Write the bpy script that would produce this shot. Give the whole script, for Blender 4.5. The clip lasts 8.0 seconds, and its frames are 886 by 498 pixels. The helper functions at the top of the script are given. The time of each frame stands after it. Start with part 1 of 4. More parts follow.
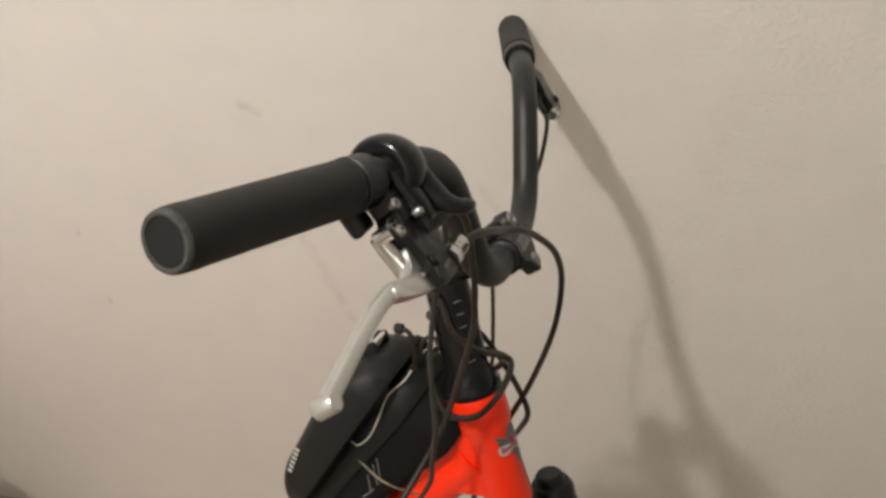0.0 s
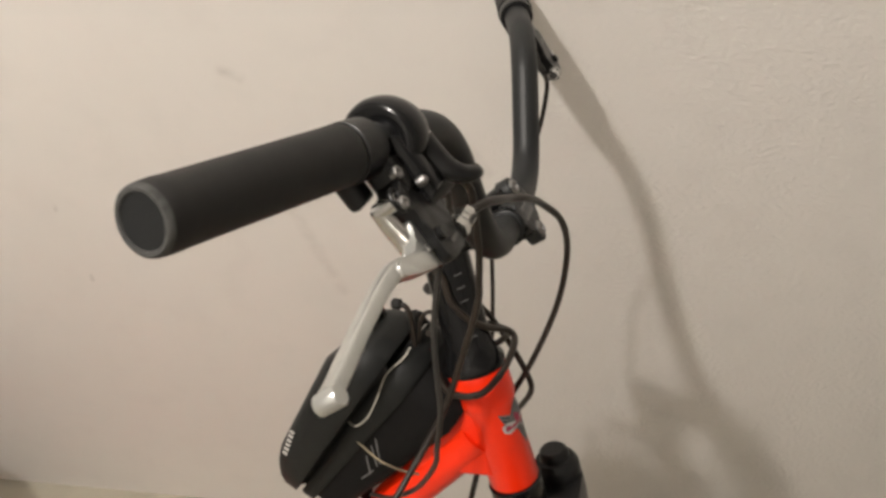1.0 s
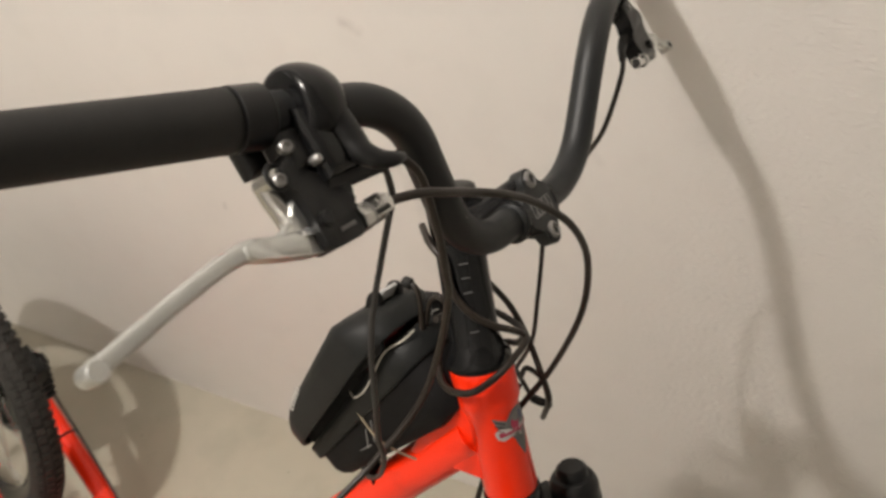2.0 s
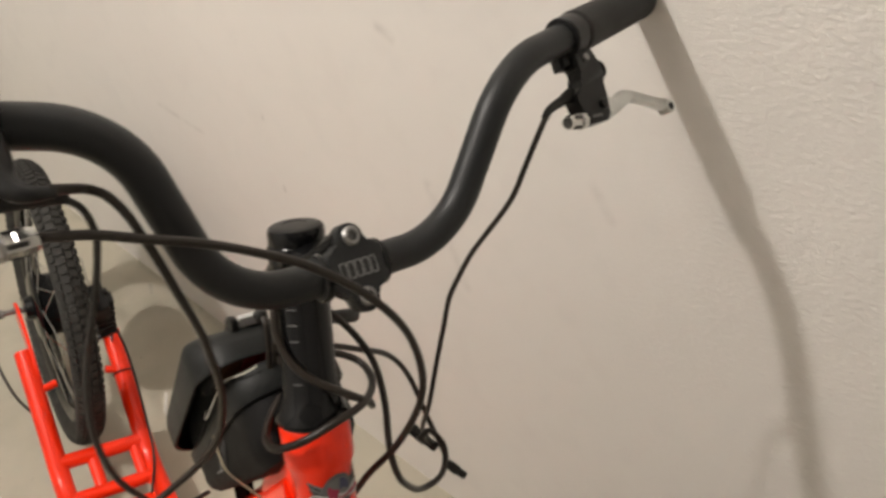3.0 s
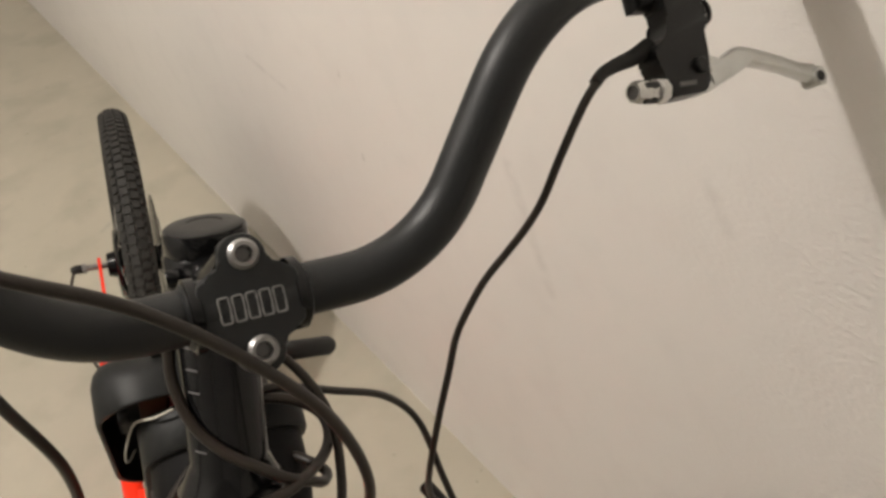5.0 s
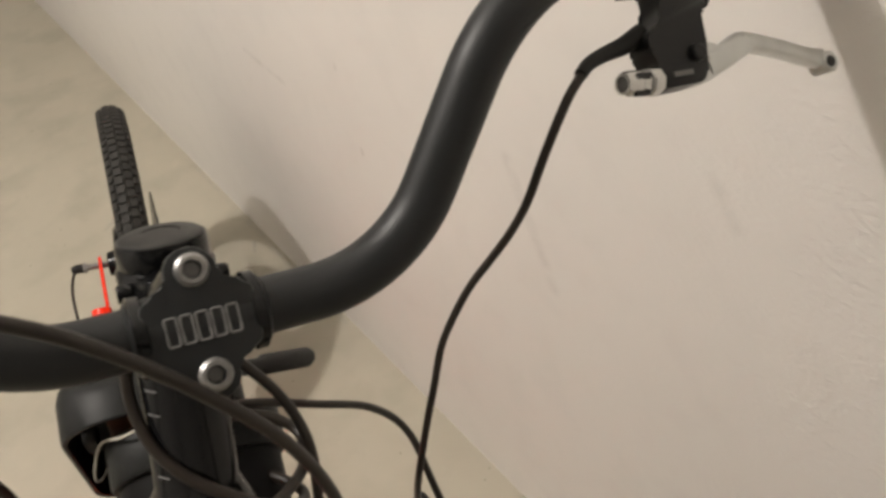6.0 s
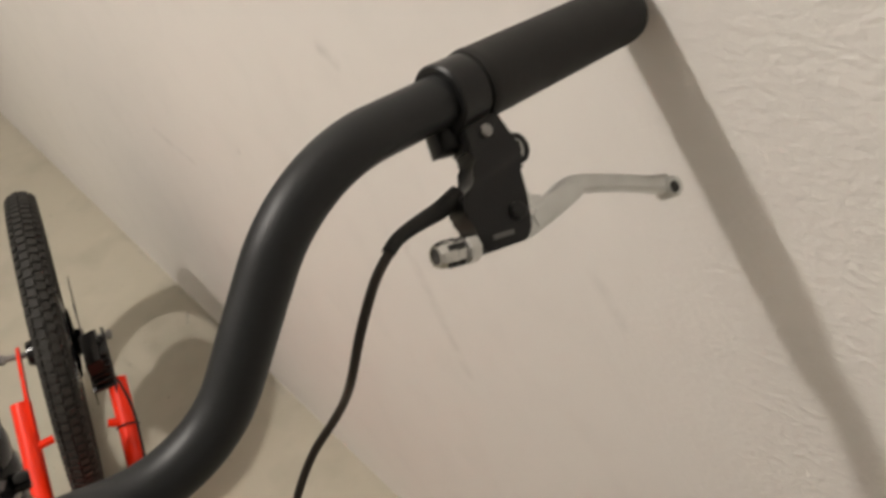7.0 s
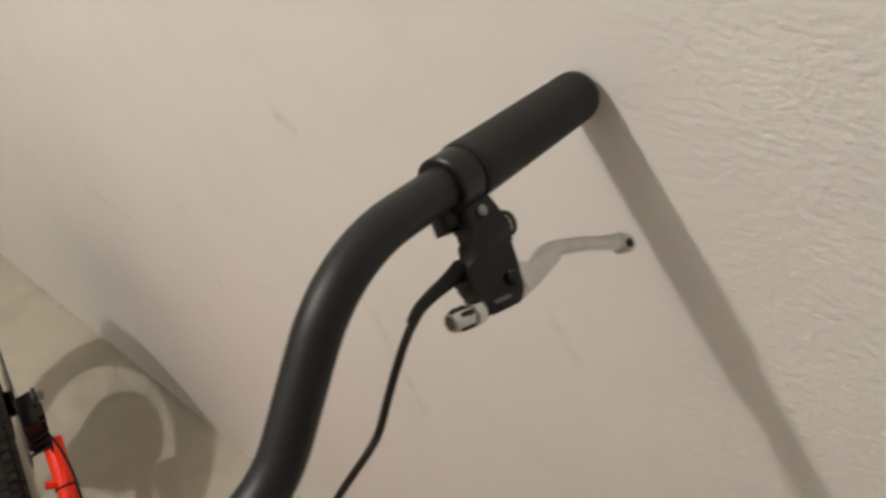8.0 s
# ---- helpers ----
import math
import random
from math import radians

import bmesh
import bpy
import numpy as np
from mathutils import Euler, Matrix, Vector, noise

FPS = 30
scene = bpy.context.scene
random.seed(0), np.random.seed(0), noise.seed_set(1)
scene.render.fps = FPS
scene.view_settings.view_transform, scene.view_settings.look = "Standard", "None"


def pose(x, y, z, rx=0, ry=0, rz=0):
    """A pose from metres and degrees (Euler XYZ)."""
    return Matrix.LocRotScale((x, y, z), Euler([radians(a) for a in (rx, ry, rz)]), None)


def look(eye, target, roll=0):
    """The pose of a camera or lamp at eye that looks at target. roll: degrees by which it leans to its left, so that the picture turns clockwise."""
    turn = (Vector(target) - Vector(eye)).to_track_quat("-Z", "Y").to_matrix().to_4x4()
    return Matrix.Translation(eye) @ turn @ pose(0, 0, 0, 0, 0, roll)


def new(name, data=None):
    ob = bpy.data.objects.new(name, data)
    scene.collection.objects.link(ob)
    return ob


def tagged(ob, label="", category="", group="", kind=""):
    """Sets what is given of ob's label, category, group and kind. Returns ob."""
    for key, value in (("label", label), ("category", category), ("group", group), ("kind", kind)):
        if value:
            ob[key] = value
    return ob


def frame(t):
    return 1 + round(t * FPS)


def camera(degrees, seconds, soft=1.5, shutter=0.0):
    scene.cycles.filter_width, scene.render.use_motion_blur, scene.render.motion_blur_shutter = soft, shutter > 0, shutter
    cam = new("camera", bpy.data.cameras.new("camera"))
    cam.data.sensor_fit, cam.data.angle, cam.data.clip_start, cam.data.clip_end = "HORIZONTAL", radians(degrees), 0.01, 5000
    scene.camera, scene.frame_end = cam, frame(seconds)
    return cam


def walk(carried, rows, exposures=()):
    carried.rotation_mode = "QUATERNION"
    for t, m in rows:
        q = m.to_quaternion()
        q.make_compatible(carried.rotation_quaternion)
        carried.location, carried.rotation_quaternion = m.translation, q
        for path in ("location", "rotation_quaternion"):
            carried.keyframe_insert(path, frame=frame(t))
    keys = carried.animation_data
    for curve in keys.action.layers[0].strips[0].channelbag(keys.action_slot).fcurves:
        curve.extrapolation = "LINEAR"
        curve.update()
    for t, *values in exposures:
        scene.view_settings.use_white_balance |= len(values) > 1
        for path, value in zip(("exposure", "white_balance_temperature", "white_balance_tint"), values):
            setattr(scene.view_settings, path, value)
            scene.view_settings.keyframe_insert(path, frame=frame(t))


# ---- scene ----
cam = camera(57.8, 8.0, soft=3.0, shutter=0.4)
PATH = [
    (0, (-0.93, 0.003, 1.486), (0.651, 0.156, 0.271), 1.9),
    (0.5, (-0.907, 0.036, 1.472), (0.662, 0.132, 0.235), 2.5),
    (1, (-0.9, 0.017, 1.465), (0.634, 0.127, 0.187), 1.7),
    (1.2, (-0.887, 0.004, 1.46), (0.633, 0.129, 0.165), 1.7),
    (2.3, (-0.777, -0.189, 1.447), (0.469, 0.608, 0.101), -2.8),
    (2.5, (-0.732, -0.231, 1.442), (0.449, 0.663, 0.098), -2.9),
    (3, (-0.628, -0.301, 1.434), (0.465, 0.707, 0.097), -2.7),
    (3.5, (-0.57, -0.313, 1.401), (0.45, 0.764, 0.059), -2.8),
    (4, (-0.515, -0.285, 1.357), (0.421, 0.849, 0.002), -4.2),
    (4.5, (-0.464, -0.262, 1.333), (0.385, 0.932, -0.029), -6.6),
    (4.7, (-0.455, -0.254, 1.326), (0.362, 0.958, -0.039), -7.4),
    (5.8, (-0.432, -0.234, 1.305), (0.318, 1.004, -0.076), -9.3),
    (6, (-0.42, -0.233, 1.302), (0.327, 1.002, -0.083), -10.0),
    (6.5, (-0.373, -0.232, 1.306), (0.395, 0.998, -0.07), -11.7),
    (7, (-0.334, -0.233, 1.328), (0.525, 0.975, -0.016), -10.8),
    (7.5, (-0.33, -0.242, 1.362), (0.666, 0.887, 0.045), -8.7),
    (8, (-0.382, -0.224, 1.386), (0.671, 0.848, 0.066), -7.8),
]
walk(cam, [(t, look(eye, target, roll)) for t, eye, target, roll in PATH],
     [(0, -0.04), (0.5, 0.0), (1.0, 0.03), (2.5, 0.08), (3.2, 0.03), (4.0, 0.0), (4.5, 0.03), (6.0, 0.07), (6.5, 0.05), (7.0, -0.08), (8.0, -0.22)])

# ---------------------------------------------------------------- light
world = bpy.data.worlds.new("room_world")
scene.world = world
world.use_nodes = True
world.node_tree.nodes["Background"].inputs[0].default_value = (0.9, 0.85, 0.78, 1)
world.node_tree.nodes["Background"].inputs[1].default_value = 0.02

bulb = bpy.data.lights.new("ceiling_bulb", "POINT")
bulb.energy, bulb.color, bulb.shadow_soft_size = 113.0, (1.0, 0.935, 0.87), 0.042
new("ceiling_bulb", bulb).location = (-1.375, 0.933, 2.757)
# Added fill with no known source; lifts the far floor and wall.
far_fill = bpy.data.lights.new("far_fill_light", "POINT")
far_fill.energy, far_fill.color, far_fill.shadow_soft_size = 8.0, (1.0, 0.935, 0.87), 0.25
new("far_fill_light", far_fill).location = (-1.3, 3.9, 2.6)

# ---------------------------------------------------------------- materials


def material(name, rgb, rough=0.5, metal=0.0, grain=0.0, grain_scale=200.0, bump=0.0, bump_scale=400.0, spread=0.0,
             rgb2=None, scale2=6.0, coat=0.0, sheen=0.4):
    """A node material: base colour varied at two scales, roughness variation and fine relief."""
    mat = bpy.data.materials.new(name)
    mat.use_nodes = True
    nt = mat.node_tree
    bsdf = nt.nodes["Principled BSDF"]
    coords = nt.nodes.new("ShaderNodeTexCoord")

    def noise_tex(scale, detail=3.0):
        n = nt.nodes.new("ShaderNodeTexNoise")
        n.inputs["Scale"].default_value, n.inputs["Detail"].default_value = scale, detail
        nt.links.new(coords.outputs["Object"], n.inputs["Vector"])
        return n

    other = rgb2 or tuple(c * (1 - spread) for c in rgb)
    big = nt.nodes.new("ShaderNodeMix")
    big.data_type = "RGBA"
    big.inputs[6].default_value, big.inputs[7].default_value = (*rgb, 1), (*other, 1)
    ramp = nt.nodes.new("ShaderNodeMapRange")
    ramp.inputs["From Min"].default_value, ramp.inputs["From Max"].default_value = 0.4, 0.7
    nt.links.new(noise_tex(scale2).outputs[0], ramp.inputs["Value"])
    nt.links.new(ramp.outputs[0], big.inputs[0])
    fine = nt.nodes.new("ShaderNodeMix")
    fine.data_type, fine.blend_type = "RGBA", "OVERLAY"
    fine.inputs[0].default_value = grain
    nt.links.new(big.outputs[2], fine.inputs[6])
    small = noise_tex(grain_scale, 4.0)
    nt.links.new(small.outputs[0], fine.inputs[7])
    nt.links.new(fine.outputs[2], bsdf.inputs["Base Color"])
    span = nt.nodes.new("ShaderNodeMapRange")
    span.inputs["To Min"].default_value, span.inputs["To Max"].default_value = rough * 0.85, min(1.0, rough * 1.15)
    nt.links.new(noise_tex(40.0).outputs[0], span.inputs["Value"])
    nt.links.new(span.outputs[0], bsdf.inputs["Roughness"])
    bsdf.inputs["Metallic"].default_value = metal
    bsdf.inputs["Specular IOR Level"].default_value = sheen
    bsdf.inputs["Coat Weight"].default_value = coat
    bsdf.inputs["Coat Roughness"].default_value = 0.07
    if bump:
        b = nt.nodes.new("ShaderNodeBump")
        b.inputs["Strength"].default_value, b.inputs["Distance"].default_value = bump, 0.002
        nt.links.new(noise_tex(bump_scale, 4.0).outputs[0], b.inputs["Height"])
        nt.links.new(b.outputs[0], bsdf.inputs["Normal"])
    return mat


ORANGE = material("orange_paint", (1.0, 0.030, 0.003), 0.34, spread=0.08, grain=0.04, coat=0.6, sheen=0.15)
BLACK_PAINT = material("satin_black_paint", (0.0122, 0.0134, 0.0142), 0.46, spread=0.2, grain=0.1, bump=0.03, bump_scale=1500)
GLOSS_BLACK = material("gloss_black_metal", (0.0075, 0.0075, 0.0080), 0.15, spread=0.2, sheen=0.30)
BLACK_PLASTIC = material("black_plastic", (0.0095, 0.0095, 0.0098), 0.34, sheen=0.3, spread=0.25, bump=0.06, bump_scale=1200)
RUBBER = material("black_rubber", (0.0135, 0.0130, 0.0120), 0.65, spread=0.3, grain=0.15, bump=0.10, bump_scale=1500)
RUBBER_WORN = material("worn_grey_rubber", (0.066, 0.066, 0.063), 0.75, rgb2=(0.034, 0.034, 0.033), scale2=220, grain=0.3)
END_WORN = material("dull_grey_rubber", (0.040, 0.040, 0.038), 0.8, rgb2=(0.020, 0.020, 0.019), scale2=160, grain=0.3)
TYRE = material("tyre_rubber", (0.022, 0.021, 0.019), 0.8, rgb2=(0.038, 0.036, 0.032), scale2=30, grain=0.3, bump=0.15, bump_scale=600)
TREAD = material("dusty_tread_rubber", (0.029, 0.027, 0.024), 0.7, rgb2=(0.022, 0.021, 0.019), scale2=40, grain=0.3)
CABLE = material("cable_sheath", (0.024, 0.0175, 0.0130), 0.42, spread=0.3)
CABLE_GREY = material("grey_cable_sheath", (0.032, 0.029, 0.026), 0.45, spread=0.2)
ALLOY = material("polished_alloy", (0.68, 0.675, 0.655), 0.24, metal=1.0, spread=0.15, grain=0.1, scale2=60)
ALLOY_PAINT = material("silver_painted_alloy", (0.64, 0.65, 0.63), 0.30, metal=0.85, spread=0.12, grain=0.1, scale2=50)
STEEL = material("bolt_steel", (0.34, 0.335, 0.33), 0.42, metal=1.0, spread=0.3, scale2=200)
DUSTY = material("dusty_black_plastic", (0.012, 0.0115, 0.0108), 0.5, rgb2=(0.026, 0.025, 0.022), scale2=90, grain=0.35, bump=0.08, bump_scale=900)
DARK = material("dark_recess", (0.010, 0.0095, 0.009), 0.9)
FABRIC = material("black_bag_shell", (0.0095, 0.0090, 0.0090), 0.6, spread=0.3, grain=0.2, bump=0.12, bump_scale=700, sheen=0.12)
FABRIC_GREY = material("charcoal_bag_lid", (0.0125, 0.0132, 0.0130), 0.5, sheen=0.25, spread=0.25, grain=0.2, bump=0.1, bump_scale=700)
REFLECT = material("grey_reflective_strip", (0.55, 0.55, 0.54), 0.4, spread=0.2, grain=0.2)
MARK_WHITE = material("pale_print", (0.55, 0.53, 0.50), 0.6, spread=0.2)
MARK_GREY = material("grey_print", (0.19, 0.185, 0.18), 0.5, spread=0.2)
EMBLEM_GREY = material("emblem_grey", (0.14, 0.135, 0.13), 0.4, spread=0.3, scale2=60)
EMBLEM_PINK = material("emblem_crimson", (0.35, 0.03, 0.07), 0.4)
EMBLEM_BLUE = material("emblem_blue", (0.06, 0.065, 0.12), 0.4)
CORD = material("pale_cord", (0.55, 0.52, 0.45), 0.7, spread=0.25, scale2=120)
CORD_TAN = material("tan_cord", (0.30, 0.25, 0.17), 0.8, spread=0.25, scale2=120)
YELLOW = material("yellow_plastic", (0.75, 0.55, 0.03), 0.4)
BROWN = material("brown_leatherette", (0.16, 0.05, 0.02), 0.6, spread=0.4)
RED = material("red_plastic", (0.35, 0.02, 0.03), 0.45, spread=0.3)


def scuff_mask(nt, coords, marks):
    """The joined mask of scuffs on a wall: each mark is two ends, a width and a strength."""
    last = None
    ragged = nt.nodes.new("ShaderNodeTexNoise")
    ragged.inputs["Scale"].default_value, ragged.inputs["Detail"].default_value = 45.0, 6.0
    nt.links.new(coords, ragged.inputs["Vector"])
    for first, last_end, width, strength in marks:
        a, ab = Vector(first), Vector(last_end) - Vector(first)
        sub = nt.nodes.new("ShaderNodeVectorMath")
        sub.operation = "SUBTRACT"
        sub.inputs[1].default_value = a
        nt.links.new(coords, sub.inputs[0])
        dot = nt.nodes.new("ShaderNodeVectorMath")
        dot.operation = "DOT_PRODUCT"
        dot.inputs[1].default_value = ab / ab.length_squared
        nt.links.new(sub.outputs[0], dot.inputs[0])
        clamp = nt.nodes.new("ShaderNodeClamp")
        nt.links.new(dot.outputs["Value"], clamp.inputs[0])
        along = nt.nodes.new("ShaderNodeVectorMath")
        along.operation = "SCALE"
        along.inputs[0].default_value = ab
        nt.links.new(clamp.outputs[0], along.inputs["Scale"])
        gap = nt.nodes.new("ShaderNodeVectorMath")
        gap.operation = "DISTANCE"
        nt.links.new(sub.outputs[0], gap.inputs[0])
        nt.links.new(along.outputs[0], gap.inputs[1])
        near = nt.nodes.new("ShaderNodeMapRange")
        near.interpolation_type = "SMOOTHSTEP"
        near.inputs["From Min"].default_value, near.inputs["From Max"].default_value = width, 0.0
        near.inputs["To Max"].default_value = strength
        nt.links.new(gap.outputs["Value"], near.inputs["Value"])
        if last is None:
            last = near.outputs[0]
        else:
            most = nt.nodes.new("ShaderNodeMath")
            most.operation = "MAXIMUM"
            nt.links.new(last, most.inputs[0])
            nt.links.new(near.outputs[0], most.inputs[1])
            last = most.outputs[0]
    broken = nt.nodes.new("ShaderNodeMapRange")
    broken.inputs["From Min"].default_value, broken.inputs["From Max"].default_value = 0.30, 0.70
    nt.links.new(ragged.outputs[0], broken.inputs["Value"])
    out = nt.nodes.new("ShaderNodeMath")
    out.operation = "MULTIPLY"
    nt.links.new(last, out.inputs[0])
    nt.links.new(broken.outputs[0], out.inputs[1])
    return out.outputs[0]


def plaster(name, rgb, stain, marks=(), relief=0.5, specks=0.0):
    """Painted plaster: soft blotches, trowel relief in patches, scuffs."""
    mat = bpy.data.materials.new(name)
    mat.use_nodes = True
    nt = mat.node_tree
    bsdf = nt.nodes["Principled BSDF"]
    bsdf.inputs["Roughness"].default_value = 0.75
    where = nt.nodes.new("ShaderNodeNewGeometry").outputs["Position"]

    def tex(scale, detail, stretch=(1, 1, 1)):
        m = nt.nodes.new("ShaderNodeMapping")
        m.inputs["Scale"].default_value = stretch
        n = nt.nodes.new("ShaderNodeTexNoise")
        n.inputs["Scale"].default_value, n.inputs["Detail"].default_value = scale, detail
        nt.links.new(where, m.inputs["Vector"])
        nt.links.new(m.outputs[0], n.inputs["Vector"])
        return n.outputs[0]

    def mix(first, second, factor):
        n = nt.nodes.new("ShaderNodeMix")
        n.data_type = "RGBA"
        for socket, value in ((n.inputs[6], first), (n.inputs[7], second), (n.inputs[0], factor)):
            if isinstance(value, bpy.types.NodeSocket):
                nt.links.new(value, socket)
            else:
                socket.default_value = value
        return n.outputs[2]

    def ramp(value, low, high, top=1.0):
        n = nt.nodes.new("ShaderNodeMapRange")
        n.inputs["From Min"].default_value, n.inputs["From Max"].default_value, n.inputs["To Max"].default_value = low, high, top
        nt.links.new(value, n.inputs["Value"])
        return n.outputs[0]

    colour = mix((*rgb, 1), (*stain, 1), ramp(tex(1.7, 5.0), 0.42, 0.72, 0.55))
    colour = mix(colour, (*[c * 0.9 for c in rgb], 1), ramp(tex(14.0, 6.0), 0.5, 0.75, 0.35))
    if specks:
        colour = mix(colour, (*[c * 0.80 for c in stain], 1), ramp(tex(5.5, 7.0), 0.50, 0.68, 0.42))
        colour = mix(colour, (*[c * 1.12 for c in rgb], 1), ramp(tex(9.0, 6.0), 0.58, 0.72, 0.35))
        colour = mix(colour, (0.09, 0.08, 0.06, 1), ramp(tex(75.0, 2.0), 0.735, 0.77, specks))
    if marks:
        colour = mix(colour, (0.30, 0.28, 0.25, 1), scuff_mask(nt, where, marks))
    nt.links.new(colour, bsdf.inputs["Base Color"])
    patches = ramp(tex(1.3, 2.0), 0.35, 0.7)
    if marks and not specks:
        split = nt.nodes.new("ShaderNodeSeparateXYZ")
        nt.links.new(where, split.inputs[0])
        rough_end = ramp(split.outputs["Y"], 0.15, -0.25)
        both = nt.nodes.new("ShaderNodeMath")
        both.operation = "MULTIPLY_ADD"
        both.inputs[1].default_value = 0.22
        nt.links.new(patches, both.inputs[0])
        nt.links.new(rough_end, both.inputs[2])
        patches = both.outputs[0]
    ridges = tex(115.0, 6.0, (1, 1, 1.7))
    height = nt.nodes.new("ShaderNodeMath")
    height.operation = "MULTIPLY"
    nt.links.new(patches, height.inputs[0])
    nt.links.new(ridges, height.inputs[1])
    coarse = nt.nodes.new("ShaderNodeBump")
    coarse.inputs["Strength"].default_value, coarse.inputs["Distance"].default_value = relief, 0.006
    nt.links.new(height.outputs[0], coarse.inputs["Height"])
    fine = nt.nodes.new("ShaderNodeBump")
    fine.inputs["Strength"].default_value, fine.inputs["Distance"].default_value = 0.18, 0.002
    nt.links.new(tex(260.0, 4.0), fine.inputs["Height"])
    nt.links.new(coarse.outputs[0], fine.inputs["Normal"])
    nt.links.new(fine.outputs[0], bsdf.inputs["Normal"])
    return mat


SCUFFS = (((0, 0.998, 0.633), (0, 0.863, 0.624), 0.009, 0.22), ((0, 0.372, 0.982), (0, 0.348, 0.973), 0.012, 0.3),
          ((0, 0.660, 0.742), (0, 0.660, 0.734), 0.006, 0.6), ((0, 0.64, 0.605), (0, 0.64, 0.597), 0.006, 0.5),
          ((0, 0.30, 0.77), (0, 0.235, 0.615), 0.016, 0.2), ((0, 0.05, 0.89), (0, 0.02, 0.85), 0.012, 0.15))
WALL_PAINT = plaster("painted_plaster", (0.76, 0.735, 0.695), (0.71, 0.685, 0.645), SCUFFS, 0.46)
# For the unseen walls and ceiling: grey chosen for how much light bounces back.
BOUNCE_PAINT = plaster("unseen_bounce_plaster", (0.54, 0.525, 0.50), (0.50, 0.485, 0.46), (), 0.2)
FLOOR_MARKS = (((-0.050, 1.255, 0), (-0.034, 1.285, 0), 0.007, 0.8), ((-0.30, 1.62, 0), (-0.23, 1.66, 0), 0.012, 0.5), ((-0.010, 0.9, 0), (-0.006, 1.7, 0), 0.012, 0.35),
               ((-0.25, 0.42, 0), (-0.245, 0.425, 0), 0.006, 0.9))
CONCRETE = plaster("pale_concrete", (0.47, 0.435, 0.35), (0.40, 0.37, 0.29), FLOOR_MARKS, 0.12, 0.6)

# ---------------------------------------------------------------- mesh tools


def finish(name, bm, mat, angle=40):
    me = bpy.data.meshes.new(name)
    bmesh.ops.recalc_face_normals(bm, faces=bm.faces)
    for f in bm.faces:
        f.smooth = True
    bm.to_mesh(me)
    bm.free()
    me.set_sharp_from_angle(angle=radians(angle))
    me.materials.append(mat)
    return me


def part(name, bm, mat, parent, label="", angle=40):
    ob = new(name, finish(name, bm, mat, angle))
    ob.parent = parent
    return tagged(ob, label)


def thing(name, matrix, label, category, group="", kind=""):
    ob = new(name)
    ob.empty_display_size = 0.05
    ob.matrix_world = matrix
    return tagged(ob, label, category, group, kind)


def spline(pts, n=8):
    """A smooth curve through points (Catmull-Rom)."""
    p = [Vector(q) for q in pts]
    p = [2 * p[0] - p[1], *p, 2 * p[-1] - p[-2]]
    out = []
    for i in range(1, len(p) - 2):
        a, b, c, d = p[i - 1:i + 3]
        for k in range(n):
            t = k / n
            out.append(0.5 * (2 * b + (c - a) * t + (2 * a - 5 * b + 4 * c - d) * t * t + (3 * b - a - 3 * c + d) * t ** 3))
    return out + [p[-2]]


def rounded(pts, radii, n=8):
    """A path of straight runs with circular bends at its inner corners."""
    p = [Vector(q) for q in pts]
    out = [p[0]]
    for i in range(1, len(p) - 1):
        u, v = (p[i - 1] - p[i]).normalized(), (p[i + 1] - p[i]).normalized()
        turn = u.angle(v)
        r = radii[i - 1]
        start, mid = p[i] + u * (r / math.tan(turn / 2)), p[i] + (u + v).normalized() * (r / math.sin(turn / 2))
        x = (start - mid).normalized()
        end = p[i] + v * (r / math.tan(turn / 2)) - mid
        y = (end - x * end.dot(x)).normalized()
        for k in range(n + 1):
            a = (math.pi - turn) * k / n
            out.append(mid + r * (math.cos(a) * x + math.sin(a) * y))
    return out + [p[-1]]


def sweep(bm, pts, radius, seg=12, closed=False, flat=1.0, up=None, square=1.0):
    """A tube along a path; radius: one number or one for each point; flat: the section's height by its width."""
    pts = [Vector(p) for p in pts]
    count = len(pts)
    radii = radius if isinstance(radius, (list, tuple)) else [radius] * count
    flats = flat if isinstance(flat, (list, tuple)) else [flat] * count
    rings, side = [], None
    for i, p in enumerate(pts):
        ahead, back = pts[(i + 1) % count if closed else min(i + 1, count - 1)], pts[i - 1 if closed else max(i - 1, 0)]
        tangent = (ahead - back).normalized()
        if side is None:
            ref = Vector(up) if up else (Vector((0, 0, 1)) if abs(tangent.z) < 0.9 else Vector((0, 1, 0)))
            side = ref
        side = (side - tangent * side.dot(tangent)).normalized()
        other = tangent.cross(side)
        bent = lambda w: math.copysign(abs(w) ** square, w)  # noqa: E731
        rings.append([bm.verts.new(p + radii[i] * (bent(math.cos(a)) * other + flats[i] * bent(math.sin(a)) * side))
                      for a in (2 * math.pi * k / seg for k in range(seg))])
    for i in range(count if closed else count - 1):
        a, b = rings[i], rings[(i + 1) % count]
        for k in range(seg):
            bm.faces.new((a[k], a[(k + 1) % seg], b[(k + 1) % seg], b[k]))
    if not closed:
        bm.faces.new(rings[0][::-1])
        bm.faces.new(rings[-1])
    return bm


